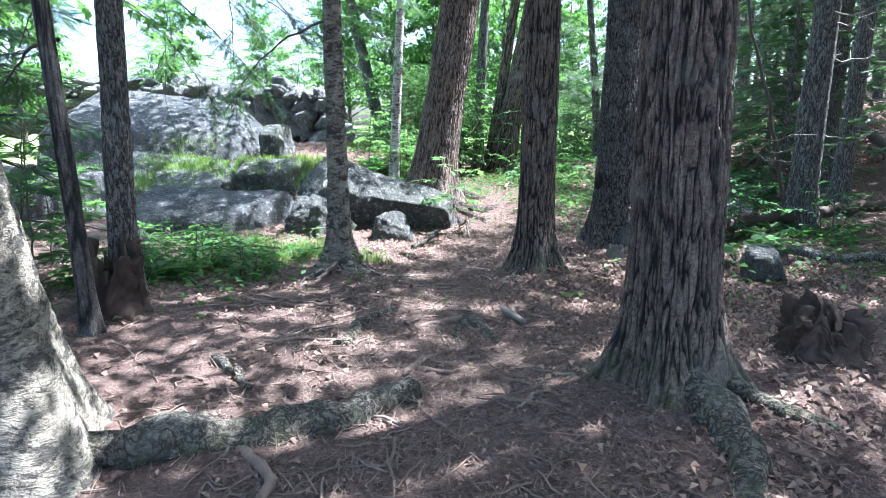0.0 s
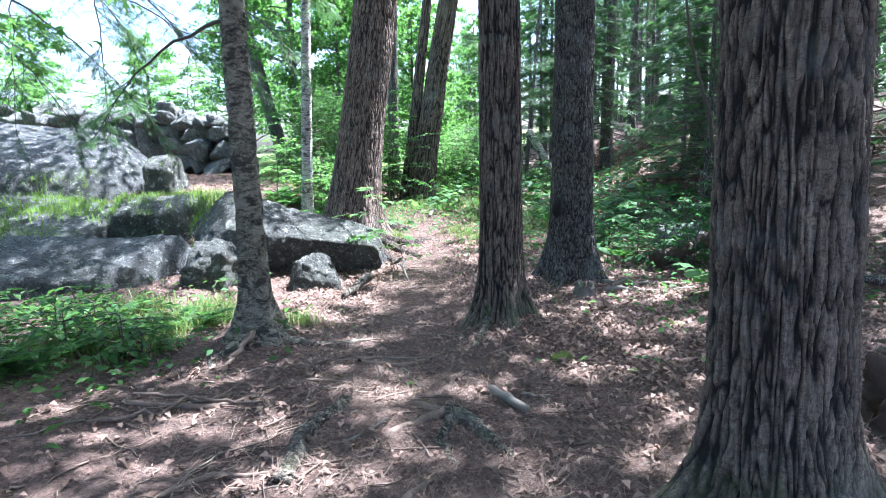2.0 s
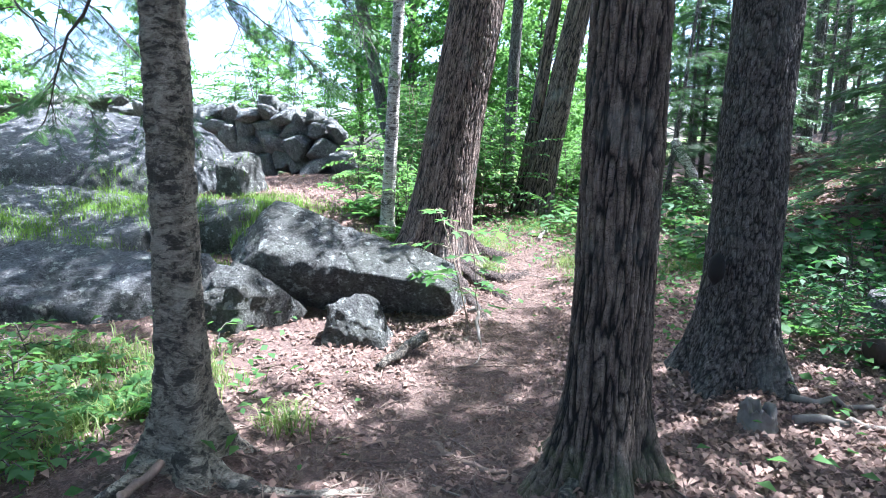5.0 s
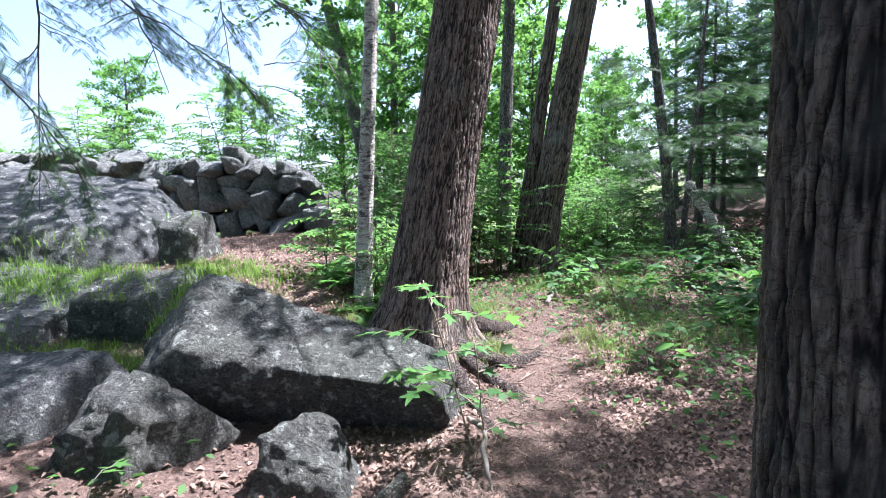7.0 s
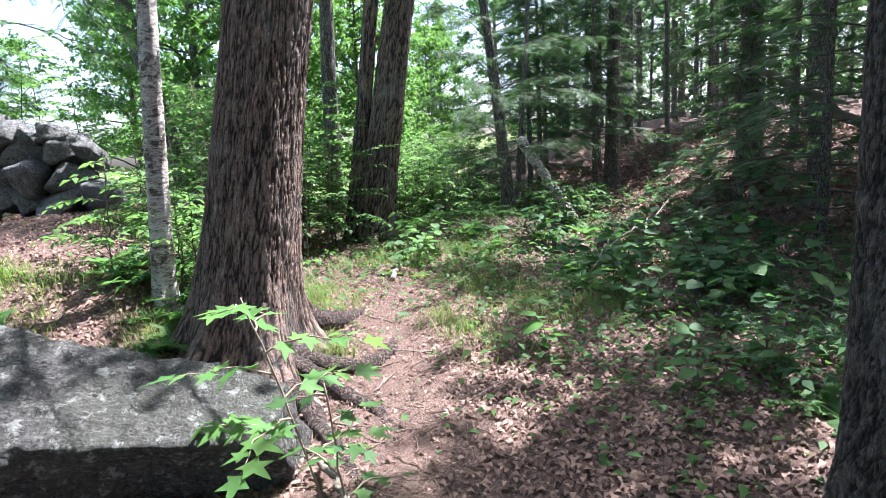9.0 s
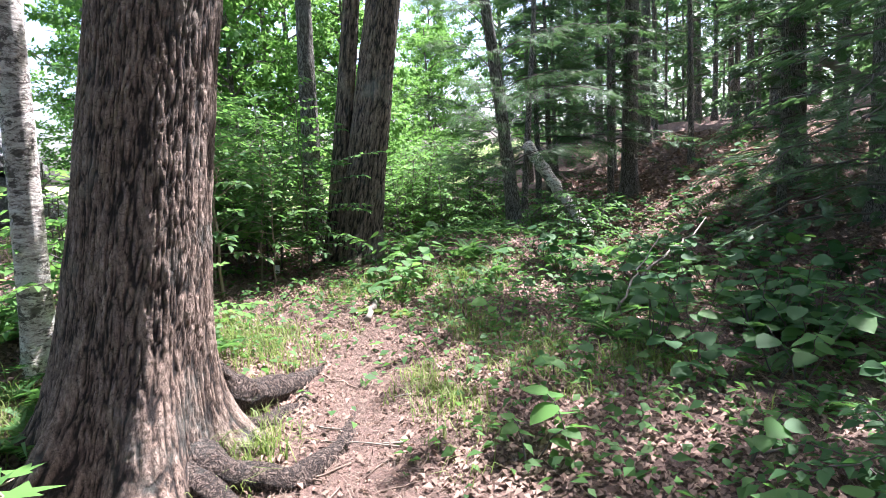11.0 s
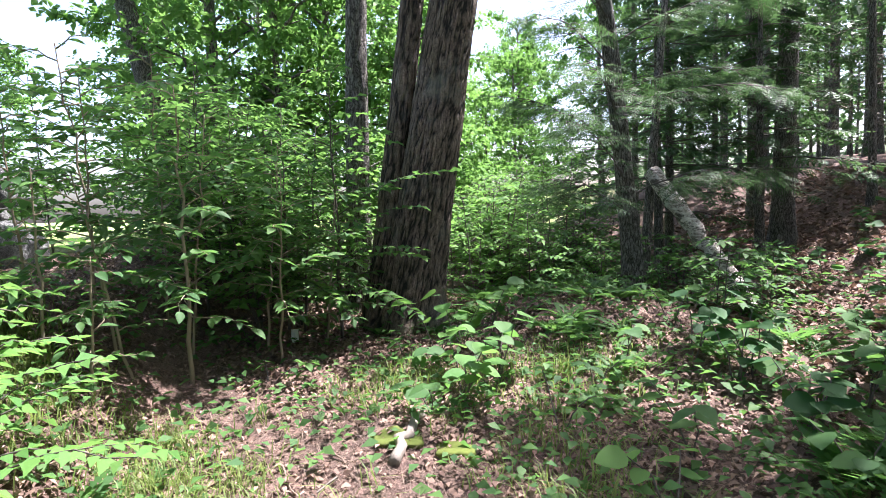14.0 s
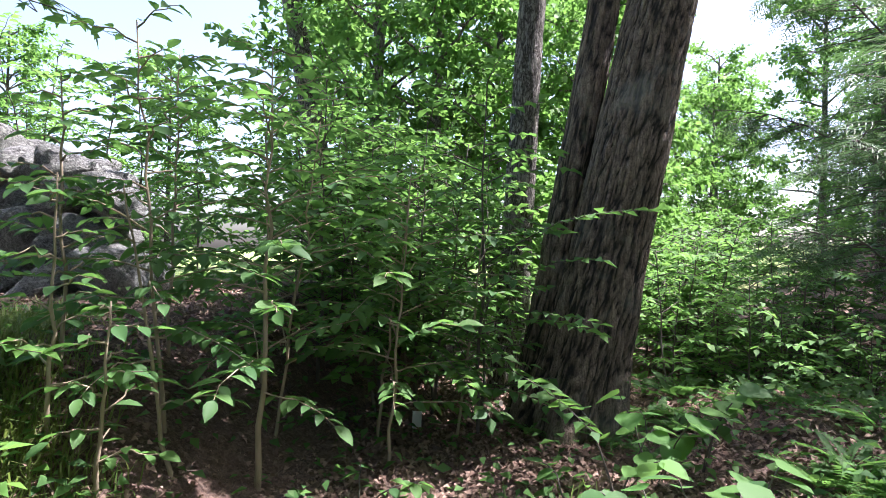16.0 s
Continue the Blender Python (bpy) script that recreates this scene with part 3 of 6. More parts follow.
tree_h = big_tree("yellow_birch", -1.77, 2.5, 0.22, (-0.125, 0.0), "yellow birch with curling bark and a great surface root", BIRCH_YELLOW, CROWN_SHADE,
                  seed=18, seg=120, dz=0.025, fine_to=2.4, flare=0.9, flare_h=0.38, lobes=3, relief=0.008, height=12.0, cell=0.05, stretch=0.6)
tree_i = big_tree("white_birch", -0.93, 11.85, 0.10, (0.055, 0.0), "slim white birch among ferns", BIRCH_WHITE, CROWN_SHADE,
                  seed=19, seg=60, dz=0.03, flare=0.4, flare_h=0.2, relief=0.004, height=11.0)
tree_j = big_tree("maple_tree", 1.62, 16.6, 0.31, (0.185, 0.0), "leaning double-trunked maple with dark furrowed bark", BARK, None,
                  seed=20, seg=130, dz=0.035, flare=0.5, flare_h=0.5, relief=0.016, cell=0.026, stretch=7, height=15.0)
jb = part("second_trunk", trunk_mesh("second_trunk", 0.16, 14.0, (0.145, 0.02), seed=21, seg=70, dz=0.05, flare=0.4, relief=0.012, cell=0.04, stretch=5), BARK, tree_j)
jb.location = (-0.31, 0.12, 0)
cj = many("crown", CROWNS_LEAFY[0], CANOPY, tree_j)
cj.location = (2.0, 1.2, 3.0)
tree_j2 = big_tree("ash_tree", 1.06, 17.7, 0.155, (0.035, 0.0), "straight slim trunk with fine furrows", BARK_GREY, CROWNS_LEAFY[1],
                   seed=22, seg=60, dz=0.04, flare=0.3, relief=0.008, height=14.0)
tree_k = big_tree("hemlock_tree", 4.42, 16.95, 0.125, (-0.075, 0.0), "curved young hemlock trunk on the bank", BARK_GREY, None,
                  seed=23, seg=48, dz=0.05, flare=0.4, relief=0.006, height=9.0, bend=-0.006)
tree_k2 = big_tree("hemlock_tree", 4.8, 17.6, 0.065, (0.09, 0.0), "thin grey stem behind a fallen birch log", BARK_THIN, None,
                   seed=24, seg=24, dz=0.08, flare=0.4, relief=0.003, height=7.0)

tree_l = big_tree("poplar_tree", -2.1, 21.5, 0.22, (-0.22, 0.0), "pale grey-green trunk of a tall tree behind the stone wall", BARK_THIN, CROWNS_LEAFY[2],
                  seed=25, seg=40, dz=0.08, flare=0.3, relief=0.004, height=14.0)

# the white birch's oversized unseen crown is shifted to shade the rocks, not the trail
for c in tree_i.children:
    if c.data.name.startswith("crown"):
        c.location = (-1.7, 1.0, 0.0)

# the hollow in the spruce: a flat closed oval, its inner shade painted near-black
hole_shade = part("hollow", to_mesh("hollow", *tube(curve_pts((-0.245, -0.18, 0.66), (-0.232, -0.175, 0.87), 9), [0.004, 0.03, 0.045, 0.05, 0.05, 0.048, 0.045, 0.03, 0.004], 12), True), HOLLOW_SHADE, tree_c, "near-black oval painted as the shade of a hollow in the bark")

# ---- boulders ----


def rock_mesh(name, planes, size=(1, 1, 1), seed=0, sub=5, sharp=16, rough=0.05, grain=0.02):
    """A boulder cut by planes (nx, ny, nz, offset), its edges worn, its faces rough."""
    bm = bmesh.new()
    bmesh.ops.create_icosphere(bm, subdivisions=sub, radius=1.0)
    d = np.array([v.co for v in bm.verts])
    f = np.array([[v.index for v in q.verts] for q in bm.faces])
    bm.free()
    d = unit(d)
    s = 0
    for nx, ny, nz, h in planes:
        n = unit(np.array([nx, ny, nz]))
        s = s + (np.clip(d @ n, 0, None) / h) ** sharp
    r = s ** (-1.0 / sharp)
    v = d * r[:, None]
    v = v * np.array(size)
    w = 1.0 / max(0.25, float(np.ptp(v, axis=0).max()))
    k = rough * fbm(v * 2.2 * w * 2 + seed, seed, 4) * 2 + grain * fbm(v * 9 + seed, seed + 5, 4) * 2
    v = v + d * k[:, None]
    return to_mesh(name, v, f, True)


def random_planes(rng, n=11):
    pl = [(*unit(rng.normal(0, 1, 3)), rng.uniform(0.62, 1.1)) for _ in range(n)]
    return pl + [(1, 0, 0, 1), (-1, 0, 0, 1), (0, 1, 0, 1), (0, -1, 0, 1), (0, 0, 1, 0.95), (0, 0, -1, 0.95)]


ROCK_TOPS = []


def boulder(x, y, z, planes, label, mat=None, rz=0, name="boulder", **kw):
    ob = part(name, rock_mesh(name, planes, **kw), mat or ROCK)
    ob.matrix_world = pose(x, y, z, 0, 0, rz)
    if rz == 0:
        co = np.empty(len(ob.data.vertices) * 3, np.float32)
        ob.data.vertices.foreach_get("co", co)
        ROCK_TOPS.append(co.reshape(-1, 3) + np.array([x, y, z], np.float32))
    return tagged(ob, label, "boulder", "boulders beside the trail")


boulder(-0.95, 9.6, 0.12, [(0.197, -0.402, 0.894, 0.48), (0.307, 0.768, 0.563, 0.30), (-0.735, -0.343, 0.588, 1.06), (-0.93, -0.2, -0.1, 1.2), (0, -1, 0, 0.68), (0, -0.85, -0.5, 0.50), (0.97, -0.2, 0.1, 1.12),
                           (0, 0, -1, 0.5), (-0.6, -0.8, 0.05, 1.12), (0.62, -0.55, 0.5, 1.02)],
        "long grey granite boulder with sloping top and undercut face", seed=31, sub=6, sharp=60, rough=0.11, grain=0.06)
boulder(-1.80, 8.5, 0.06, [(-0.45, -0.35, 0.82, 0.33), (0.85, -0.5, 0.15, 0.36), (-0.2, -0.95, 0.2, 0.36), (0.3, 0.6, 0.7, 0.42), (-0.95, 0, 0.2, 0.45), (0, 0, -1, 0.3), (0, 1, 0, 0.5), (0.5, -0.2, 0.85, 0.38)],
        "wedge-shaped grey rock leaning on the long boulder", seed=32, sub=5, sharp=34, rough=0.06, grain=0.06, size=(0.74, 0.72, 0.8))
boulder(-0.68, 8.3, -0.08, [(0.35, -0.35, 0.87, 0.28), (-0.93, -0.2, 0.25, 0.36), (0, -0.95, 0.3, 0.27), (0.9, 0, 0.4, 0.36), (0, 1, 0.2, 0.3), (0, 0, -1, 0.3), (-0.4, 0.2, 0.9, 0.36)],
        "small squarish lichen-covered rock below the long boulder", seed=33, sub=5, sharp=34, rough=0.05, grain=0.04, size=(0.68, 0.68, 0.72))
boulder(-3.45, 8.6, -0.06, [(0.05, -0.3, 0.95, 0.34), (0.8, -0.5, 0.3, 0.78), (0, -0.97, 0.1, 0.55), (-1, 0, 0, 1.0), (0, 1, 0.1, 0.7), (0, 0, -1, 0.4), (0.4, -0.6, 0.7, 0.6)],
        "broad pale rock with worn mottled face", ROCK_PALE, seed=34, sub=5, sharp=22, rough=0.16, grain=0.08)
boulder(-3.1, 11.0, 0.36, [(0.05, -0.25, 0.95, 0.34), (0.9, -0.3, 0.2, 0.62), (0, -0.97, -0.1, 0.45), (-0.9, -0.2, 0.2, 0.8), (0, 1, 0, 0.6), (0, 0, -1, 0.5)],
        "low rounded ledge rock edged with grass", size=(0.8, 0.75, 0.85), seed=35, sub=5, sharp=12, rough=0.08, grain=0.05)
boulder(-5.0, 10.9, 0.1, [(0.1, -0.22, 0.97, 0.42), (0.9, -0.2, 0.2, 1.1), (0, -0.97, 0.2, 0.95), (-1, 0, 0, 1.6), (0, 1, 0, 1.1), (0, 0, -1, 0.5)],
        "flat pale rock ledge half covered with grass", ROCK_PALE, seed=36, sub=5, sharp=20, rough=0.2, grain=0.08)
boulder(-5.65, 13.2, 0.65, [(0.1, -0.35, 0.93, 0.92), (0.95, -0.2, 0.2, 1.75), (0.2, -0.93, 0.25, 1.1), (-1, 0, 0, 2.4), (0, 1, 0, 1.3), (0, 0, -1, 0.8), (0.7, -0.2, 0.7, 1.45)],
        "great smooth grey outcrop below the stone wall", ROCK_PALE, size=(0.95, 0.95, 0.97), seed=37, sub=6, sharp=10, rough=0.10, grain=0.03)
boulder(-3.5, 12.9, 0.95, [(0, -0.3, 0.95, 0.36), (0.9, -0.3, 0.2, 0.24), (0, -1, 0, 0.3), (-1, 0, 0, 0.3), (0, 1, 0, 0.3), (0, 0, -1, 0.4)],
        "upright rock at the foot of the outcrop", ROCK, seed=38, sub=4, sharp=10, rough=0.04)
boulder(-6.6, 9.6, 0.1, [(0, -0.2, 0.97, 0.45), (0.9, -0.3, 0.2, 0.9), (0, -1, 0, 0.7), (-1, 0, 0, 1.2), (0, 1, 0, 0.8), (0, 0, -1, 0.4)],
        "pale rock at the edge of the clearing", ROCK_PALE, seed=39, sub=5, sharp=12, rough=0.07)
boulder(3.14, 5.75, 0.1, [(0, -0.3, 0.95, 0.2), (0.9, -0.3, 0.2, 0.26), (0, -1, 0.2, 0.22), (-1, 0, 0.1, 0.24), (0, 1, 0, 0.25), (0, 0, -1, 0.3)],
        "blue-green lichen-covered stone among leaf litter", ROCK, seed=40, sub=4, sharp=7, rough=0.03, size=(0.62, 0.6, 0.55))
boulder(4.3, 8.8, 0.05, [(0, -0.3, 0.95, 0.26), (0.9, -0.3, 0.2, 0.45), (0, -1, 0.2, 0.3), (-1, 0, 0.1, 0.4), (0, 1, 0, 0.35), (0, 0, -1, 0.3)],
        "mossy stone half buried in leaves", ROCK, seed=41, sub=4, sharp=8, rough=0.04, size=(0.75, 0.7, 0.6))

# ---- dry stone wall ----


def stone_wall():
    rng = np.random.default_rng(5)
    shapes = [rock_mesh("stone", random_planes(rng, 15), seed=200 + k, sub=4, sharp=90, rough=0.10, grain=0.07) for k in range(10)]
    for m in shapes:
        m.materials.append(ROCK_WALL)
    w = thing("stone_wall", -3.0, 16.9, 0, "rough dry stone wall of grey fieldstones with dark gaps", "wall", kind="structure")
    way = unit(np.array([-0.985, 0.17]))
    side = np.array([-way[1], way[0]])
    length = 14.5
    heights = (0.46, 0.48, 0.42, 0.34, 0.26)
    for row in (0, 1):
        z = 0.0
        for layer, hgt in enumerate(heights):
            s = -0.5 + 0.3 * (layer % 2) + 0.16 * layer + 0.2 * row
            while s < length:
                ln = rng.uniform(0.36, 0.82) * (1.0 if layer < 3 else 0.8)
                if layer == 4 and rng.random() < 0.65:
                    s += ln
                    continue
                c = np.array([-2.85, 16.85]) + way * (s + ln / 2) + side * (rng.normal(0, 0.06) - 0.42 * row)
                g = 0.90 + 0.02 * (s - 2)
                st = part("stone", shapes[rng.integers(10)], ROCK_WALL, w)
                st.scale = (ln * 0.53, rng.uniform(0.30, 0.42), hgt * rng.uniform(0.49, 0.58) * (1.45 if rng.random() < 0.3 else 1.0))
                st.location = (c[0] + 3.0, c[1] - 16.9, g + z + hgt / 2 + rng.normal(0, 0.03))
                st.rotation_euler = (rng.normal(0, 0.2), rng.normal(0, 0.2), math.atan2(way[1], way[0]) + rng.normal(0, 0.2))
                s += ln * 0.9
            z += hgt * 0.86


stone_wall()

# ---- woods on the bank: many thin conifers ----


def dead_twigs(rng, r, z0, z1, n, ln=(0.4, 1.3)):
    out = []
    for _ in range(n):
        z, a = rng.uniform(z0, z1), rng.uniform(0, 6.28)
        l = rng.uniform(*ln)
        d = np.array([np.cos(a), np.sin(a), rng.uniform(-0.35, 0.25)])
        s = np.array([0, 0, z]) + d * r * 0.6
        pts = curve_pts(s, s + d * l, 6, -0.10 * l, 0.03, rng)
        out.append(tube(pts, np.linspace(0.012, 0.003, 6), 4, cap=False))
        for k in (2, 3, 4):
            e = pts[k] + unit(d + rng.normal(0, 0.7, 3)) * l * 0.35
            out.append(tube(curve_pts(pts[k], e, 4, 0, 0.02, rng), np.linspace(0.006, 0.002, 4), 3, cap=False))
    return join(out)


def bough_fronds(rng, base_r, tiers, z0, z1, reach, frond, per, pairs=6, droop=0.25):
    """Tiers of flat drooping boughs: the wood and the sprays."""
    wood, p, ax, nr, ln = [], [], [], [], []
    for k in range(tiers):
        u = (k + rng.uniform(0, 0.8)) / tiers
        z = z0 + (z1 - z0) * u
        a = k * 2.4 + rng.uniform(-0.4, 0.4)
        l = reach * (1 - 0.62 * u) * rng.uniform(0.7, 1.1)
        d = np.array([np.cos(a), np.sin(a), 0.10])
        s = np.array([0, 0, z])
        pts = curve_pts(s, s + d * l, 8, 0, 0.02, rng)
        pts[:, 2] -= droop * l * np.linspace(0, 1, 8) ** 2
        wood.append(tube(pts, np.linspace(0.016, 0.004, 8), 5, cap=False))
        side = np.array([-d[1], d[0], 0])
        for _ in range(per):
            t = rng.uniform(0.18, 1.0)
            q = pts[0] * (1 - t) + pts[-1] * t
            q[2] = np.interp(t, np.linspace(0, 1, 8), pts[:, 2])
            sg = rng.choice([-1, 1])
            w = (1 - t) * 0.42 * l + 0.06
            q = q + side * sg * rng.uniform(0, w)
            p.append(q + rng.normal(0, 0.02, 3))
            ax.append(d * 0.7 + side * sg * 0.75 + [0, 0, -0.25] + rng.normal(0, 0.15, 3))
            nr.append(np.array([0, 0, 1.0]) + rng.normal(0, 0.22, 3))
            ln.append(frond * rng.uniform(0.6, 1.2))
    return join(wood), fronds(np.array(p), np.array(ax), np.array(nr), np.array(ln), pairs, 0.55, 0.055)


def thin_conifer_kinds():
    kinds = []
    for k in range(6):
        rng = np.random.default_rng(300 + k)
        r = 0.07 + 0.022 * k
        tr = trunk_mesh("trunk", r, 13.0, (rng.normal(0, 0.015), rng.normal(0, 0.015)), seed=300 + k, seg=14, dz=0.35, flare=0.5, relief=0.0, fine_to=1.0)
        tw = to_mesh("dead_twig_wood", *dead_twigs(rng, r, 0.6, 5.5, 18))
        cr = crown_mesh("crown", 1.9, 3.2 if k < 3 else 5.0, 12.5, 19, 10, 0.62, 320 + k, True)
        kinds.append((tr, tw, cr))
    return kinds


CONIFERS = thin_conifer_kinds()


def thin_conifer(x, y, k, turn, s=1.0):
    t = thing("conifer_tree", x, y, gz(x, y), "slender conifer with bare grey lower twigs in dense woods", "tree", "conifers on the bank")
    t.rotation_euler, t.scale = (0, 0, turn), (s, s, s)
    tr, tw, cr = CONIFERS[k]
    part("trunk", tr, BARK_THIN if k % 2 else BARK_GREY, t)
    many("dead_twig_wood", tw, DEAD_WOOD, t)
    many("crown", cr, NEEDLE, t)


def plant_woods():
    rng = np.random.default_rng(41)
    spots = []
    tries = 0
    while len(spots) < 150 and tries < 9000:
        tries += 1
        x, y = rng.uniform(3.2, 30), rng.uniform(-7, 44)
        if x < 4.4 + (1.2 if 9 < y < 15 else 0):
            continue
        if 4.0 < x < 8.6 and 13.5 < y < 19.3:
            continue
        if y > 18 and x < 7.6 + (y - 18) * 0.3:
            continue
        if x < 7.5 and -1 < y < 9.5:
            continue
        gap = 0.75 if x > 9 else 1.1
        if min([math.hypot(x - a, y - b) for a, b in spots] or [9]) < gap:
            continue
        spots.append((x, y))
    for x, y in spots:
        thin_conifer(x, y, int(rng.integers(3 if x > 12 else 6)), rng.uniform(0, 6.28), rng.uniform(0.85, 1.2))
    # conifers added mostly out of view, so their crowns shade trail and litter
    for x, y in ((4.7, 3.0), (5.6, 5.1), (6.2, 7.0), (5.0, 8.3), (6.6, 9.9), (7.6, 12.0), (8.7, 14.0)):
        thin_conifer(x, y, int(rng.integers(3, 6)), rng.uniform(0, 6.28), 1.1)
    # trees behind and beside the walker close the place
    for x, y in ((-3.2, -2.5), (-1.0, -3.4), (1.4, -2.6), (3.4, -2.6), (-5.5, -0.5), (-4.6, 1.6), (3.6, 1.0), (-7.2, 2.2), (0.4, -6.0), (-3.6, -6.4), (4.0, -5.0), (2.6, 4.9 - 5.4)):
        thin_conifer(x, y, int(rng.integers(6)), rng.uniform(0, 6.28), 1.1)


plant_woods()


def young_hemlock(x, y, h, reach, tiers, per, frond, seed, z0=0.7, label="young hemlock with flat feathery drooping boughs", pairs=6):
    rng = np.random.default_rng(seed)
    t = thing("young_hemlock", x, y, gz(x, y), label, "tree", "young hemlocks")
    part("trunk", trunk_mesh("trunk", 0.03 + 0.008 * h, h, seed=seed, seg=12, dz=0.3, relief=0, flare=0.3, fine_to=1.0), BARK_THIN, t)
    w, f = bough_fronds(rng, 0.05, int(tiers * 1.3), z0, h * 0.97, reach, frond, int(per * 1.4), pairs)
    many("bough_wood", to_mesh("bough_wood", *w), STEM_DARK, t)
    many("needle_sprays", to_mesh("needle_sprays", *f), NEEDLE, t)
    return t


for i, (x, y, h, reach, tiers, per, z0) in enumerate((
        (6.9, 12.2, 5.5, 2.3, 34, 26, 0.5), (7.4, 8.4, 6.0, 2.0, 28, 22, 1.0), (9.3, 11.6, 6.5, 2.2, 26, 20, 1.0),
        (10.2, 16.0, 6.5, 2.0, 26, 20, 1.6), (5.9, 19.4, 5.5, 1.6, 24, 22, 1.0), (7.4, 19.0, 5.5, 1.7, 24, 20, 1.4), (6.6, 20.4, 6.5, 2.2, 28, 22, 1.4), (8.9, 21.5, 7.0, 2.2, 26, 20, 1.6), (8.4, 24.0, 6.5, 2.0, 24, 20, 1.0),
        (11.8, 20.5, 7.0, 2.2, 24, 18, 1.4), (5.0, 4.4, 5.0, 1.5, 20, 20, 1.3), (9.0, 6.4, 6.5, 2.0, 24, 18, 1.0), (12.5, 10.5, 7, 2.2, 24, 18, 1.0), (12.0, 14.2, 7, 2.2, 24, 18, 1.2),
        (8.2, 15.2, 4.6, 1.7, 28, 22, 0.3), (-4.3, 5.6, 5.0, 1.5, 26, 22, 0.5), (-3.7, 3.5, 4.5, 1.3, 22, 22, 0.7), (8.0, 25.0, 8.0, 2.6, 26, 22, 1.0))):
    near = x < 7.5 and y < 13
    young_hemlock(x, y, h, reach, tiers, int(per * 1.3) if near else int(per * 0.8), 0.2 if near else 0.42, 400 + i, z0, pairs=8 if near else 5)


def hanging_bough(root, tip, n, reach, frond, seed, label, wood_r=0.014, pairs=12, bare=0.25):
    """One long bough of hemlock that hangs into the clearing, from the trunk it grows on."""
    rng = np.random.default_rng(seed)
    t = thing("hemlock_bough", *root, label, "branch", "hanging boughs")
    d = np.array(tip, float) - np.array(root, float)
    l = np.linalg.norm(d)
    pts = curve_pts((0, 0, 0), d, 12, 0.10 * l, 0.02 * l / 3, rng)
    wood = [tube(pts, np.linspace(wood_r, 0.003, 12), 6, cap=False)]
    p, ax, nr, ln = [], [], [], []
    dn = unit(d)
    side = unit(np.cross(dn, [0, 0, 1]))
    for _ in range(n):
        u = rng.uniform(bare, 1)
        q = np.array([np.interp(u, np.linspace(0, 1, 12), pts[:, k]) for k in range(3)])
        sg = rng.choice([-1, 1])
        e = q + side * sg * reach * (1.15 - u) * rng.uniform(0.3, 1) + dn * 0.25 * reach + [0, 0, -0.18 * reach * rng.uniform(0, 1.5)]
        tw = curve_pts(q, e, 5, 0, 0.01, rng)
        wood.append(tube(tw, np.linspace(0.005, 0.0015, 5), 4, cap=False))
        for k in (1, 2, 3, 4):
            for sg2 in (-1, 1):
                p.append(tw[k])
                ax.append(unit(e - q) * 0.55 + np.cross(unit(e - q), [0, 0, 1]) * sg2 * 0.95 + rng.normal(0, 0.15, 3) + [0, 0, -0.2])
                nr.append(np.array([0, 0, 1.0]) + rng.normal(0, 0.25, 3))
                ln.append(frond * rng.uniform(0.6, 1.2))
    many("twig_wood", to_mesh("wood", *join(wood)), STEM_DARK, t)
    many("needle_sprays", to_mesh("needle_sprays", *fronds(np.array(p), np.array(ax), np.array(nr), np.array(ln), pairs, 0.5, 0.017)), NEEDLE, t)


hanging_bough((-0.98, 5.97, 2.35), (-2.4, 7.1, 1.6), 14, 0.5, 0.12, 501, "dark hemlock twig reaching over the rocks", 0.016, bare=0.5)
hanging_bough((-0.98, 5.97, 2.9), (-0.35, 7.6, 2.75), 8, 0.5, 0.16, 502, "thin hemlock branch against the sky", bare=0.4)
hanging_bough((-3.3, 10.2, 4.4), (-3.25, 9.8, 1.45), 18, 0.75, 0.13, 503, "hemlock bough hanging over the rocks", bare=0.3)
hanging_bough((-4.3, 10.5, 4.6), (-4.4, 9.9, 1.7), 20, 0.9, 0.13, 504, "hemlock bough hanging over the rocks", bare=0.3)
hanging_bough((-2.4, 11.2, 4.8), (-1.7, 10.1, 2.6), 20, 1.0, 0.14, 505, "hemlock bough hanging over the boulder", bare=0.25)
hanging_bough((-2.46, 4.65, 2.7), (-3.4, 5.2, 2.0), 12, 0.6, 0.16, 506, "hemlock bough beside the slim trunk", bare=0.3)
hanging_bough((-2.3, 3.95, 1.9), (-3.2, 4.6, 1.55), 9, 0.5, 0.15, 507, "hemlock bough on the thin stem", bare=0.4)
for i, (root, tip) in enumerate((((-3.6, 9.6, 3.5), (-1.2, 9.9, 2.15)), ((-3.9, 8.9, 3.2), (-2.4, 9.2, 1.6)), ((-3.2, 10.6, 3.8), (-1.9, 9.4, 2.3)), ((-1.9, 11.0, 3.6), (-0.75, 9.9, 2.5)), ((-4.6, 9.4, 3.1), (-3.3, 9.0, 1.7)), ((-3.2, 7.6, 3.6), (-2.3, 8.2, 2.5)))):
    hanging_bough(root, tip, 24, 0.95, 0.13, 560 + i, "feathery hemlock bough hanging over the rocks", bare=0.15)
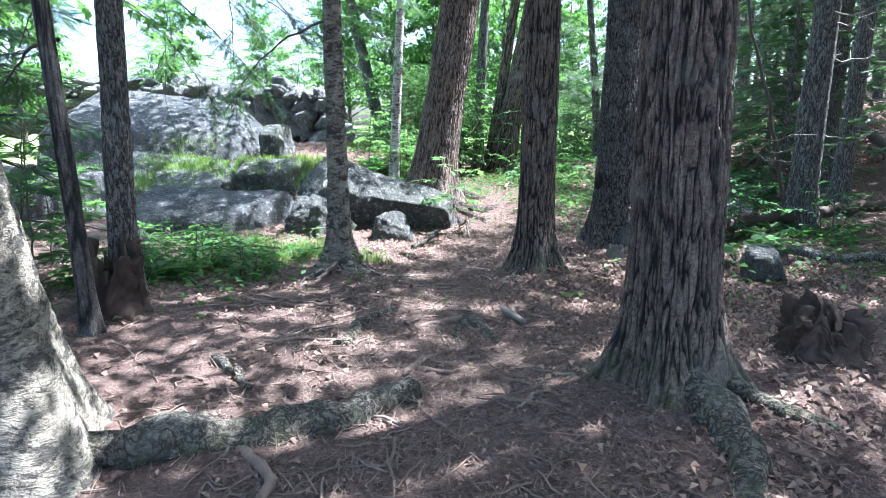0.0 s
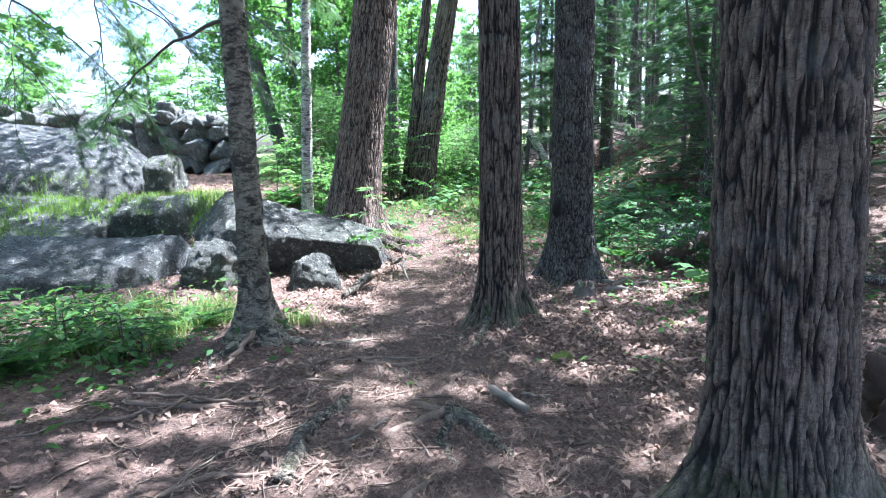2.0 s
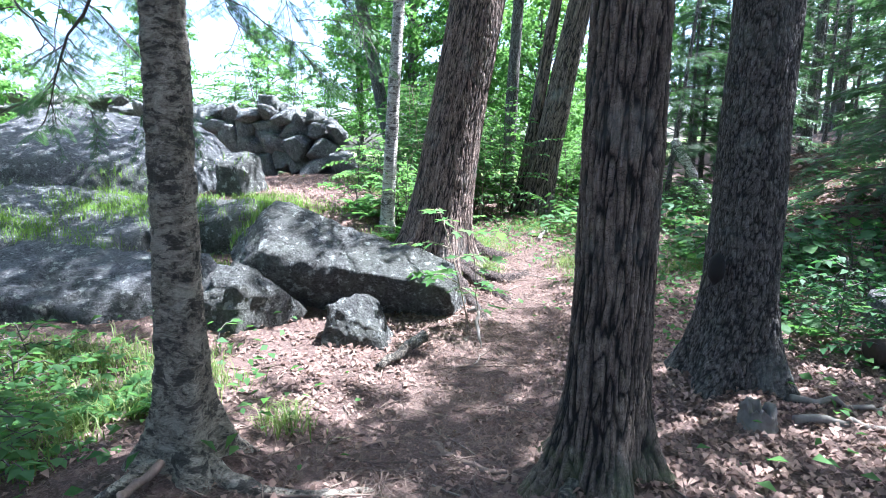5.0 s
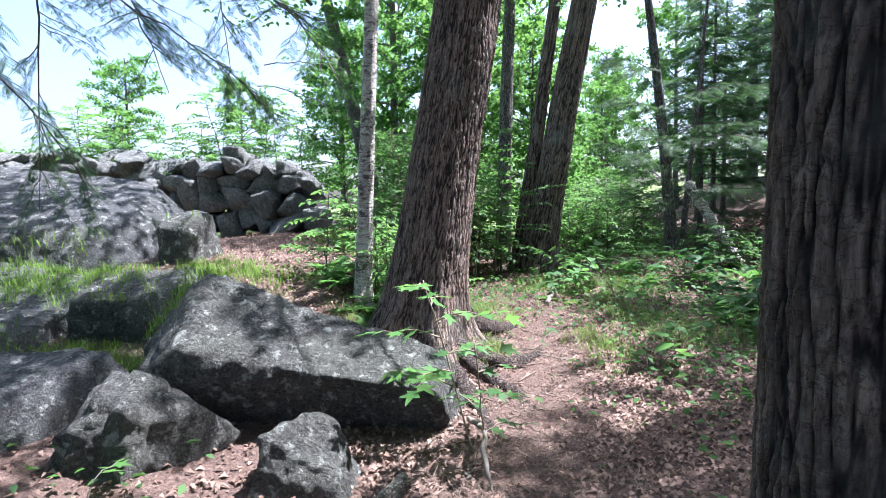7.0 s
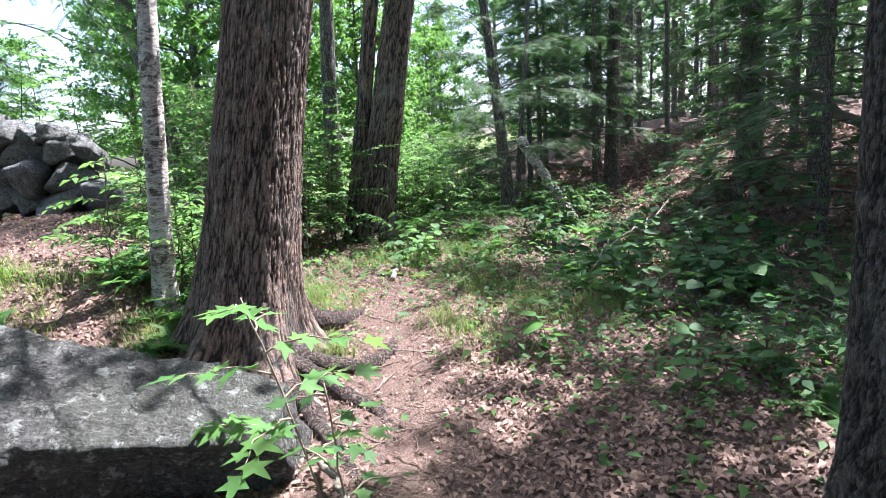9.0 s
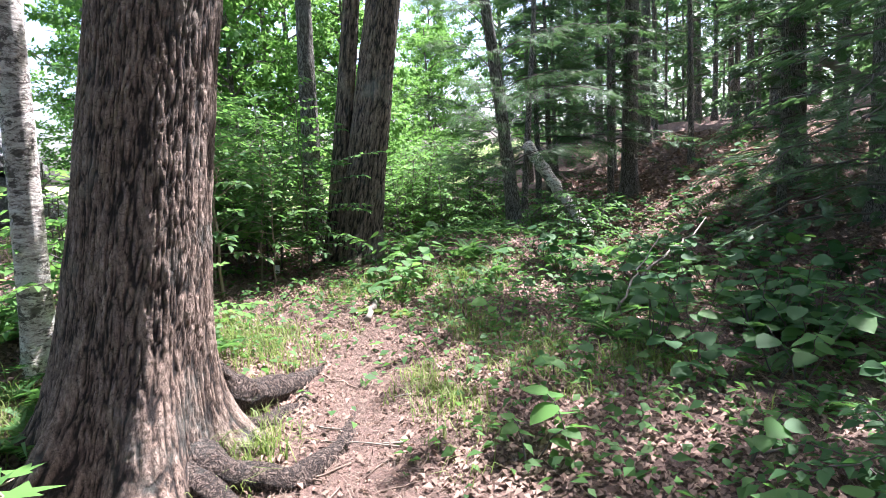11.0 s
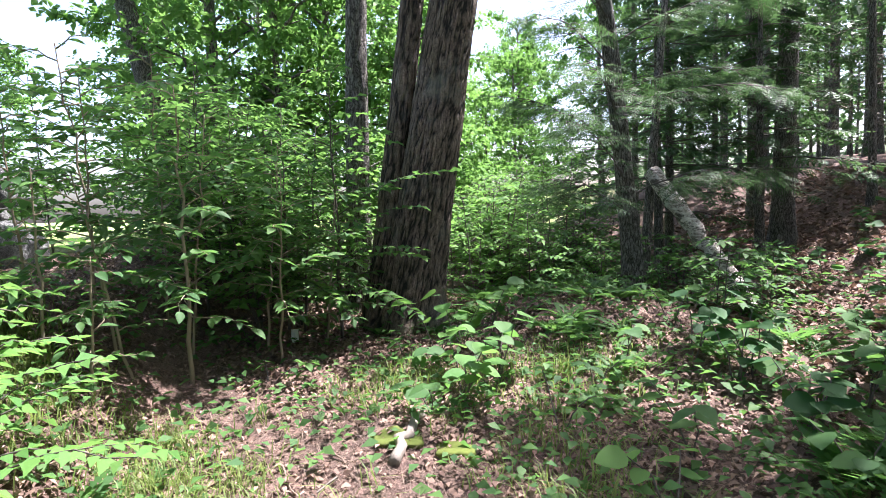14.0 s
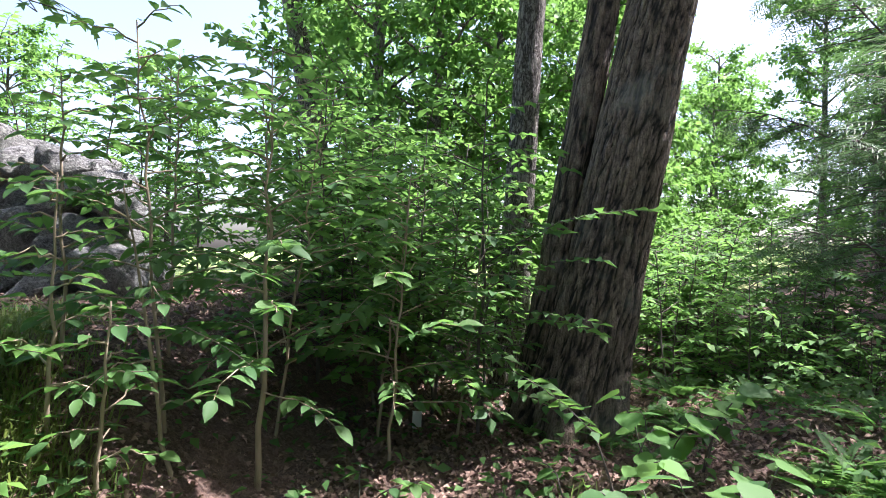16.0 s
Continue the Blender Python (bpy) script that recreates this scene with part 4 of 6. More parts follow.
for i, (dz, tip) in enumerate(((1.0, (3.0, 16.2, 1.65)), (1.35, (3.2, 15.7, 2.2)), (1.7, (2.8, 16.6, 2.6)), (2.2, (5.6, 15.9, 2.5)), (2.6, (3.0, 16.0, 3.3)), (2.4, (5.9, 16.9, 2.9)), (3.0, (5.5, 15.6, 3.4)), (3.2, (2.9, 15.9, 3.9)), (1.9, (3.3, 15.4, 2.7)), (3.6, (3.2, 17.2, 4.3)), (1.2, (5.6, 16.2, 1.7)))):
    hanging_bough((4.42 - 0.075 * dz, 16.95, gz(4.42, 16.95) + dz), tip, 22, 0.85, 0.25, 520 + i, "flat feathery hemlock bough on the curved trunk", 0.012, 6, 0.2)
for i, (root, tip) in enumerate((((6.9, 12.2, 1.7), (5.0, 12.0, 1.35)), ((6.9, 12.2, 2.2), (5.2, 11.4, 1.75)), ((6.9, 12.2, 1.3), (5.3, 12.9, 0.9)))):
    hanging_bough(root, tip, 16, 0.8, 0.2, 540 + i, "dark hemlock bough low over the bank", 0.014, 6, 0.2)



def far_woods():
    """The depth of the woods beyond the last trunks: countless sprays."""
    rng = np.random.default_rng(43)
    n = 3600
    x = rng.uniform(15, 48, n)
    y = rng.uniform(-14, 60, n)
    keep = (x > 20 + 4 * rng.random(n)) | (y > 34)
    keep &= ~((y > 30) & (x < 12 + (y - 30) * 0.3))
    x, y = x[keep], y[keep]
    n = len(x)
    p = np.stack([x, y, ground_z(x, y) + 9 * rng.uniform(0, 1, n) ** 1.3], 1)
    v, f = fronds(p, scatter_dirs(rng, n, -0.1), rng.normal(0, 0.5, (n, 3)) + [0, 0, 1], rng.uniform(1.2, 2.6, n), 3, 0.6, 0.12)
    tagged(part("far_woods", to_mesh("far_woods", v, f), NEEDLE), "dim green depth of conifer woods beyond the bank", "woods", kind="stuff")


far_woods()

# a bare slanting snag over the bank, and a leaning dead limb
snag = thing("leaning_snag", 5.6, 9.6, gz(5.6, 9.6), "bare dark leaning sapling stem on the bank", "branch")
part("stem", to_mesh("stem", *tube(curve_pts((0, 0, 0), (-1.7, -1.1, 3.6), 12, 0.15, 0.04, np.random.default_rng(1)), np.linspace(0.035, 0.012, 12), 8), True), STEM_DARK, snag)
limb = thing("fallen_limb", 9.6, 12.6, gz(9.6, 12.6), "grey barkless limb leaning between trunks on the bank", "log")
part("limb", to_mesh("limb", *tube(curve_pts((0, 0, 0.1), (-2.6, 1.0, 1.9), 10, 0.1, 0.05, np.random.default_rng(2)), np.linspace(0.11, 0.05, 10), 10, 3, 0.3), True), DEAD_WOOD, limb)

# the fallen birch log that leans on the curved hemlock
log = thing("birch_log", 5.42, 16.55, gz(5.42, 16.55), "pale fallen birch log leaning on a hemlock trunk", "log")
lz = gz(5.42, 16.55)
part("log", to_mesh("log", *tube(curve_pts((0.1, -0.35, -0.1), (-0.52, 0.95, 1.78 - lz), 26, 0.03, 0.015, np.random.default_rng(3)), np.linspace(0.085, 0.105, 26), 20, 5, 0.22), True), BIRCH_WHITE, log)

# ---- leafy trees at the edge of the clearing ----


def leafy_kind(seed, r, h, z0, reach, nb, leaf, per):
    """Trunk with limbs and leaves set along their twigs."""
    rng = np.random.default_rng(seed)
    wood, p, ax, nr = [], [], [], []
    for k in range(nb):
        u = (k + rng.uniform(0, 0.9)) / nb
        z = z0 + (h - z0) * u
        a = k * 2.4 + rng.uniform(-0.5, 0.5)
        l = reach * (1 - 0.55 * u ** 1.5) * rng.uniform(0.65, 1.1)
        d = np.array([np.cos(a), np.sin(a), rng.uniform(0.0, 0.5)])
        s = np.array([0, 0, z])
        pts = curve_pts(s, s + d * l, 8, 0.08 * l, 0.04, rng)
        wood.append(tube(pts, np.linspace(0.035, 0.006, 8), 5, cap=False))
        for _ in range(7):
            t = rng.uniform(0.25, 1)
            q = s + d * l * t
            q[2] = np.interp(t, np.linspace(0, 1, 8), pts[:, 2])
            e = q + unit(d * 0.6 + rng.normal(0, 0.6, 3) * [1, 1, 0.4]) * rng.uniform(0.4, 0.9)
            m = per // 7
            tt = rng.uniform(0.15, 1.0, m)
            pp = q + (e - q) * tt[:, None] + rng.normal(0, 0.09, (m, 3)) * [1, 1, 0.7]
            p.append(pp)
            ax.append(unit(e - q) * 0.6 + rng.normal(0, 0.6, (m, 3)) + [0, 0, -0.3])
            nr.append(rng.normal(0, 0.4, (m, 3)) + [0, 0, 1])
    p, ax, nr = np.concatenate(p), np.concatenate(ax), np.concatenate(nr)
    lv = leaves(p, ax, nr, rng.uniform(0.7, 1.2, len(p)) * leaf, 0.62)
    return (trunk_mesh("trunk", r, h, (rng.normal(0, 0.02), 0), seed=seed, seg=16, dz=0.25, relief=0, flare=0.4, fine_to=2.0),
            to_mesh("limb_wood", *join(wood)), to_mesh("foliage", *lv))


LEAFY = [leafy_kind(600, 0.11, 8.5, 0.6, 2.5, 42, 0.16, 210), leafy_kind(601, 0.09, 7.0, 0.4, 2.2, 38, 0.15, 210), leafy_kind(602, 0.14, 10.0, 1.6, 2.9, 44, 0.17, 210)]


def leafy_tree(x, y, k, turn, s=1.0, mat=None, label="broad-leaved tree with bright green leaves at the clearing"):
    t = thing("leafy_tree", x, y, gz(x, y), label, "tree", "leafy trees round the clearing")
    t.rotation_euler, t.scale = (0, 0, turn), (s, s, s)
    tr, lb, fo = LEAFY[k]
    part("trunk", tr, BARK_GREY, t)
    many("limb_wood", lb, BARK_THIN, t)
    many("foliage", fo, LEAF_BRIGHT, t)


for x, y, k, s in ((-0.3, 20.5, 1, 0.9), (0.4, 23.0, 0, 1.0), (-1.7, 22.0, 2, 1.0), (2.0, 20.6, 1, 0.75), (2.6, 25.5, 0, 0.9), (-3.6, 24.0, 1, 0.8), (0.9, 28.0, 2, 1.0), (-6.5, 23.0, 1, 0.62), (-9.5, 22.0, 0, 0.6),
                   (-8.6, 8.4, 0, 0.9), (-10.5, 12.5, 2, 0.9), (-7.6, 5.6, 1, 0.95), (-12.0, 17.5, 1, 0.9), (-13.5, 9.0, 2, 1.0), (9.0, 30.0, 0, 1.0), (-5.6, 2.9, 0, 0.9), (-2.5, 31.0, 2, 0.9), (-4.6, 28.5, 0, 0.9), (4.0, 24.5, 1, 0.55), (5.4, 27.5, 0, 0.65), (3.1, 22.6, 1, 0.42), (6.4, 31.0, 2, 0.7), (7.6, 34.0, 0, 0.8)):
    leafy_tree(x, y, k, 2.1 * x + y, s)

# ---- undergrowth ----
LEAF_SHAPES = {}


def leaf_unit(key, width, outline, fold=0.1, droop=0.18):
    v, f = leaves(np.zeros((1, 3)), np.array([[0, 1.0, 0]]), np.array([[0, 0, 1.0]]), 1.0, width, fold, droop, outline)
    LEAF_SHAPES[key] = to_mesh("leaf", v, f, True)


leaf_unit("oval", 0.52, OVATE)
leaf_unit("heart", 0.88, HEART, 0.06, 0.12)


def lobed_leaf():
    """A five-lobed maple leaf, a fan of triangles round its middle."""
    pts = [(0, 0)]
    for a, r in ((-150, 0.32), (-115, 0.62), (-95, 0.36), (-62, 0.85), (-32, 0.42), (-16, 0.62), (0, 1.0), (16, 0.62), (32, 0.42), (62, 0.85), (95, 0.36), (115, 0.62), (150, 0.32)):
        pts.append((math.sin(radians(a)) * r * 0.62, 0.25 + math.cos(radians(a)) * r * 0.75))
    v = np.array([(x, y, 0.10 * abs(x) - 0.12 * y * y) for x, y in pts])
    v[0] = (0, 0.22, 0)
    n = len(v) - 1
    f = np.array([[0, k, k + 1] for k in range(1, n)] + [[0, n, 1]])
    LEAF_SHAPES["maple"] = to_mesh("leaf", v, f, True)


lobed_leaf()


def put_leaf(parent, key, mat, p, axis, normal, length, name="leaf"):
    """One leaf as a part of its plant."""
    a = unit(np.asarray(axis, float))
    s = unit(np.cross(a, np.asarray(normal, float)))
    u = np.cross(s, a)
    me = LEAF_SHAPES[key] if mat is None else LEAF_COPIES.setdefault((key, mat.name), LEAF_SHAPES[key].copy())
    ob = part(name, me, mat, parent)
    ob.matrix_basis = Matrix(((s[0] * length, a[0] * length, u[0] * length, p[0]), (s[1] * length, a[1] * length, u[1] * length, p[1]), (s[2] * length, a[2] * length, u[2] * length, p[2]), (0, 0, 0, 1)))
    return ob


LEAF_COPIES = {}


def low_plant(x, y, h, n, leaf, seed, key="heart", mat=None, label="low shrub with broad rounded green leaves", group="broad-leaved plants on the bank", spread=0.35, name="broadleaf_plant"):
    """Arching stems that carry broad leaves in pairs."""
    rng = np.random.default_rng(seed)
    t = thing(name, x, y, gz(x, y), label, "plant", group)
    for _ in range(max(1, n // 4)):
        a = rng.uniform(0, 6.28)
        tip = np.array([np.cos(a) * spread * rng.uniform(0.4, 1), np.sin(a) * spread * rng.uniform(0.4, 1), h * rng.uniform(0.6, 1)])
        pts = curve_pts((0, 0, -0.05), tip, 6, 0.06, 0.01, rng)
        part("stem", to_mesh("stem", *tube(pts, np.linspace(0.006, 0.003, 6), 5, cap=False)), STEM_DARK, t)
        for k in range(4):
            u = (0.55, 0.72, 0.9, 1.0)[k]
            q = np.array([np.interp(u, np.linspace(0, 1, 6), pts[:, c]) for c in range(3)])
            b = a + (1.2 if k % 2 else -1.2) * (0.2 if k == 3 else 1) + rng.normal(0, 0.3)
            put_leaf(t, key, mat or LEAF, q, (np.cos(b), np.sin(b), rng.uniform(-0.35, 0.15)), np.array([0, 0, 1]) + rng.normal(0, 0.25, 3), leaf * rng.uniform(0.7, 1.15))
    return t


def plant_bank():
    rng = np.random.default_rng(71)
    for k in range(64):
        u, w = rng.uniform(0, 1), rng.uniform(0, 1)
        x, y = 3.3 + 3.0 * u + 0.5 * w, 10.3 + 4.4 * w
        # most plants here take the darker green that paints in the bank's shade
        low_plant(x, y, rng.uniform(0.3, 0.75), 12, 0.16, 700 + k, "heart", LEAF if rng.random() < 0.35 else LEAF_SHADED)


    for k in range(46):
        x, y = rng.uniform(5.6, 9.5), rng.uniform(13.6, 19.0)
        low_plant(x, y, rng.uniform(0.25, 0.55), 8, 0.15, 1300 + k, "heart", LEAF_SHADED if rng.random() < 0.6 else LEAF)


plant_bank()
for i, (x, y, h, n, s, key, mat) in enumerate((
        (2.25, 10.35, 0.30, 4, 0.20, "heart", LEAF_BRIGHT), (2.75, 9.1, 0.32, 8, 0.15, "heart", LEAF), (1.95, 10.3, 0.3, 8, 0.13, "heart", LEAF), (2.1, 15.5, 0.62, 16, 0.17, "heart", LEAF_BRIGHT), (1.85, 15.2, 0.5, 12, 0.16, "heart", LEAF_BRIGHT),
        (2.4, 15.7, 0.6, 12, 0.16, "heart", LEAF), (1.6, 15.0, 0.3, 8, 0.14, "heart", LEAF), (3.1, 13.2, 0.4, 10, 0.15, "heart", LEAF), (2.7, 12.6, 0.4, 10, 0.14, "heart", LEAF_BRIGHT), (-0.1, 16.0, 0.22, 8, 0.13, "oval", LEAF_BRIGHT),
        (0.05, 16.2, 0.25, 8, 0.13, "oval", LEAF), (3.0, 9.9, 0.3, 8, 0.14, "heart", LEAF), (3.4, 9.2, 0.3, 8, 0.13, "heart", LEAF), (3.6, 6.2, 0.32, 12, 0.15, "heart", LEAF), (3.25, 6.4, 0.3, 12, 0.15, "heart", LEAF_BRIGHT),
        (3.9, 6.6, 0.3, 10, 0.14, "heart", LEAF), (3.3, 14.6, 0.35, 8, 0.14, "heart", LEAF), (2.6, 11.4, 0.3, 8, 0.13, "heart", LEAF), (3.9, 15.0, 0.4, 10, 0.14, "heart", LEAF), (2.45, 13.6, 0.35, 8, 0.14, "oval", LEAF_BRIGHT),
        (3.6, 12.0, 0.4, 10, 0.16, "heart", LEAF), (2.9, 14.2, 0.4, 10, 0.14, "oval", LEAF), (4.2, 10.0, 0.4, 10, 0.15, "heart", LEAF_SHADED), (4.8, 9.4, 0.4, 10, 0.15, "heart", LEAF_SHADED), (3.4, 11.0, 0.35, 10, 0.15, "heart", LEAF_SHADED),
        (-1.75, 7.95, 0.16, 4, 0.13, "maple", LEAF_BRIGHT), (1.75, 4.55, 0.14, 4, 0.07, "oval", LEAF),
        (1.95, 14.3, 0.5, 16, 0.17, "heart", LEAF_BRIGHT), (2.25, 14.5, 0.55, 16, 0.16, "heart", LEAF), (1.7, 14.05, 0.35, 8, 0.15, "heart", LEAF), (0.45, 14.9, 0.2, 8, 0.13, "oval", LEAF), (3.3, 7.0, 0.3, 8, 0.14, "heart", LEAF), (2.9, 8.2, 0.3, 8, 0.15, "heart", LEAF))):
    low_plant(x, y, h, n, s, 800 + i, key, mat)


def sapling(x, y, h, lean, nb, reach, leaf, seed, key="oval", mat=None, stem_r=0.016, label="slim sapling with pale stem and fresh green leaves", low=0.25, single=True, stem_mat=None, category="sapling"):
    """A sapling: thin stem, level twigs, leaves in two ranks along each twig."""
    rng = np.random.default_rng(seed)
    t = thing("sapling", x, y, gz(x, y), label, category, "saplings at the clearing")
    pts = curve_pts((0, 0, -0.1), (lean[0] * h, lean[1] * h, h), 12, 0, 0.007 * h, rng)
    part("stem", to_mesh("stem", *tube(pts, np.linspace(stem_r, 0.004, 12), 8, seed, 0.2), True), stem_mat or STEM, t)
    wood, p, ax, nr, ln = [], [], [], [], []
    for k in range(nb):
        u = low + (1 - low) * (k + 0.5) / nb
        s = np.array([np.interp(u, np.linspace(0, 1, 12), pts[:, c]) for c in range(3)])
        a = k * 2.4 + rng.uniform(-0.5, 0.5)
        l = reach * (1.1 - 0.7 * u) * rng.uniform(0.6, 1.15)
        d = np.array([np.cos(a), np.sin(a), rng.uniform(0.0, 0.45)])
        bp = curve_pts(s, s + d * l, 7, 0.06 * l, 0.015, rng)
        bp[:, 2] -= 0.12 * l * np.linspace(0, 1, 7) ** 2
        wood.append(tube(bp, np.linspace(0.006, 0.002, 7), 5, cap=False))
        side = np.array([-d[1], d[0], 0])
        m = max(4, int(l / (leaf * 0.42)))
        for q in range(m):
            v = 0.2 + 0.8 * q / (m - 1)
            r = np.array([np.interp(v, np.linspace(0, 1, 7), bp[:, c]) for c in range(3)])
            sg = 1 if q % 2 else -1
            if q == m - 1:
                sg = 0
            p.append(r)
            ax.append(d * 0.6 + side * sg * 0.9 + rng.normal(0, 0.15, 3) + [0, 0, -0.25])
            nr.append(np.array([0, 0, 1.0]) + rng.normal(0, 0.22, 3))
            ln.append(leaf * rng.uniform(0.75, 1.2))
    many("twig_wood", to_mesh("twig_wood", *join(wood)), stem_mat or STEM, t)
    if single:
        for a, b, c, d in zip(p, ax, nr, ln):
            put_leaf(t, key, mat or LEAF, a, b, c, d)
    else:
        many("foliage", to_mesh("foliage", *leaves(np.array(p), np.array(ax), np.array(nr), np.array(ln), 0.55, outline=OVATE if single is None else None)), mat or LEAF, t)
    return t


# the saplings that stand nearest the walker
for i, (x, y, h, lean, nb, reach, leaf, key, mat) in enumerate((
        (-0.14, 14.9, 2.35, (0.0, 0.0), 24, 1.05, 0.12, "oval", LEAF), (-0.62, 14.75, 2.3, (-0.12, 0.0), 22, 1.0, 0.115, "oval", LEAF), (-0.42, 14.55, 1.5, (-0.2, -0.05), 10, 0.6, 0.11, "oval", LEAF),
        (-1.15, 14.6, 1.6, (-0.05, 0.0), 14, 0.7, 0.115, "oval", LEAF), (-0.8, 14.15, 1.25, (0.0, 0.0), 12, 0.45, 0.12, "oval", LEAF), (-0.5, 14.1, 0.9, (0.05, 0.0), 10, 0.4, 0.11, "oval", LEAF), (0.25, 15.9, 2.0, (0.1, 0.0), 20, 1.2, 0.11, "oval", LEAF),
        (0.45, 15.5, 1.7, (0.05, 0.0), 18, 1.0, 0.13, "oval", LEAF), (-0.3, 15.4, 2.1, (0.1, 0.05), 22, 1.1, 0.13, "oval", LEAF), (-1.0, 15.3, 2.0, (0.0, 0.0), 20, 1.0, 0.13, "oval", LEAF), (0.8, 16.1, 1.5, (0.1, 0.0), 14, 0.9, 0.12, "oval", LEAF), (-0.65, 15.9, 2.5, (0.0, 0.0), 22, 1.1, 0.13, "oval", LEAF))):
    sapling(x, y, h, lean, nb, reach, leaf, 900 + i, key, mat, 0.020 if i == 0 else 0.013)
# the maple seedlings that lean over the trail by the long boulder
sapling(0.36, 8.8, 1.15, (-0.3, 0.0), 8, 0.75, 0.14, 920, "maple", LEAF_BRIGHT, 0.007, "thin maple seedling leaning over the boulder's end", 0.3)
sapling(0.42, 8.6, 0.8, (-0.1, -0.1), 5, 0.4, 0.11, 921, "maple", LEAF, 0.006, "thin maple seedling beside the trail", 0.3)


def thicket():
    """Denser young trees behind, too many leaves to tell apart."""
    rng = np.random.default_rng(88)
    spots = []
    for k in range(34):
        spots.append((rng.uniform(-1.1, 1.2), rng.uniform(16.2, 19.4), rng.uniform(1.5, 2.7), LEAF if k % 2 else LEAF_BRIGHT))
    for k in range(9):
        spots.append((rng.uniform(-1.5, -0.45), rng.uniform(12.2, 13.8), rng.uniform(0.6, 1.1), LEAF_BRIGHT))
    for k in range(16):
        spots.append((rng.uniform(2.1, 3.8), rng.uniform(17.4, 21.5), rng.uniform(1.0, 2.0), LEAF_BRIGHT))
    for k in range(14):
        spots.append((rng.uniform(2.9, 4.5), rng.uniform(17.2, 20.0), rng.uniform(0.45, 0.95), LEAF_BRIGHT))
    for k in range(22):
        spots.append((rng.uniform(2.7, 5.6), rng.uniform(18.2, 22.5), rng.uniform(1.2, 2.1), LEAF))
    for k in range(14):
        spots.append((rng.uniform(4.6, 6.6), rng.uniform(15.6, 18.6), rng.uniform(0.4, 0.9), LEAF))
    for k in range(16):
        spots.append((rng.uniform(-10.5, -3.0), rng.uniform(18.3, 20.0), rng.uniform(2.6, 3.4), LEAF_BRIGHT))
    for k in range(12):
        spots.append((rng.uniform(3.4, 6.0), rng.uniform(7.4, 10.6), rng.uniform(0.4, 0.8), LEAF_SHADED))
    for k in range(14):
        spots.append((rng.uniform(-3.6, -2.6) + 0.9 * rng.random(), rng.uniform(4.9, 7.4), rng.uniform(0.2, 0.42), LEAF))
    for k in range(6):
        spots.append((rng.uniform(-5.2, -3.0), rng.uniform(3.0, 6.4), rng.uniform(0.9, 1.8), LEAF))
    for k, (x, y, h, mat) in enumerate(spots):
        sapling(x, y, h, (rng.normal(0, 0.12), rng.normal(0, 0.12)), int(9 + 6 * h), 0.45 + 0.42 * h, 0.09 + 0.012 * h, 1000 + k, "oval", mat, 0.006 + 0.004 * h,
                "leafy understory shrub in the green thicket", 0.12, False, STEM_DARK, "shrub")


thicket()



def maple_branch(root, tip, n, leaf, seed, label, mat=None):
    """A thin branch with lobed leaves on side twigs."""
    rng = np.random.default_rng(seed)
    t = thing("maple_branch", *root, label, "branch", "leafy branches overhead")
    d = np.array(tip, float) - np.array(root, float)
    l = np.linalg.norm(d)
    pts = curve_pts((0, 0, 0), d, 12, 0.08 * l, 0.02, rng)
    wood = [tube(pts, np.linspace(0.012, 0.003, 12), 6, cap=False)]
    dn = unit(d)
    side = unit(np.cross(dn, [0, 0, 1]))
    for k in range(n):
        u = 0.2 + 0.8 * k / (n - 1)
        q = np.array([np.interp(u, np.linspace(0, 1, 12), pts[:, c]) for c in range(3)])
        sg = 1 if k % 2 else -1
        e = q + side * sg * rng.uniform(0.25, 0.6) * (1.2 - 0.6 * u) + dn * 0.25 + [0, 0, rng.uniform(-0.2, 0.1)]
        wood.append(tube(curve_pts(q, e, 5, 0.02, 0.01, rng), np.linspace(0.004, 0.0015, 5), 4, cap=False))
        for v in (0.35, 0.55, 0.75, 0.9, 1.0):
            p = q + (e - q) * v
            a = unit(e - q) + rng.normal(0, 0.5, 3) + [0, 0, -0.35]
            put_leaf(t, "maple", mat or LEAF_BRIGHT, p, a, np.array([0, 0, 1.0]) + rng.normal(0, 0.35, 3), leaf * rng.uniform(0.7, 1.2))
    many("twig_wood", to_mesh("twig_wood", *join(wood)), STEM_DARK, t)


for i, (a, b, n) in enumerate((((-4.8, 6.4, 3.4), (-2.3, 7.4, 2.9), 14), ((-5.0, 7.2, 3.0), (-3.2, 8.6, 2.6), 14), ((-3.9, 6.0, 2.9), (-2.7, 6.4, 2.3), 10), ((-4.2, 8.6, 4.2), (-2.2, 8.6, 3.3), 14),
                               ((-3.6, 16.6, 4.2), (-0.7, 15.3, 3.25), 15), ((-3.4, 15.6, 3.6), (-1.5, 14.7, 2.75), 12), ((-2.6, 17.0, 4.4), (0.2, 16.2, 3.5), 14))):
    maple_branch(a, b, n, 0.12, 950 + i, "thin maple branch with backlit green leaves", LEAF_BRIGHT if i < 4 else LEAF)

# ---- grass, ferns, litter: stuff ----


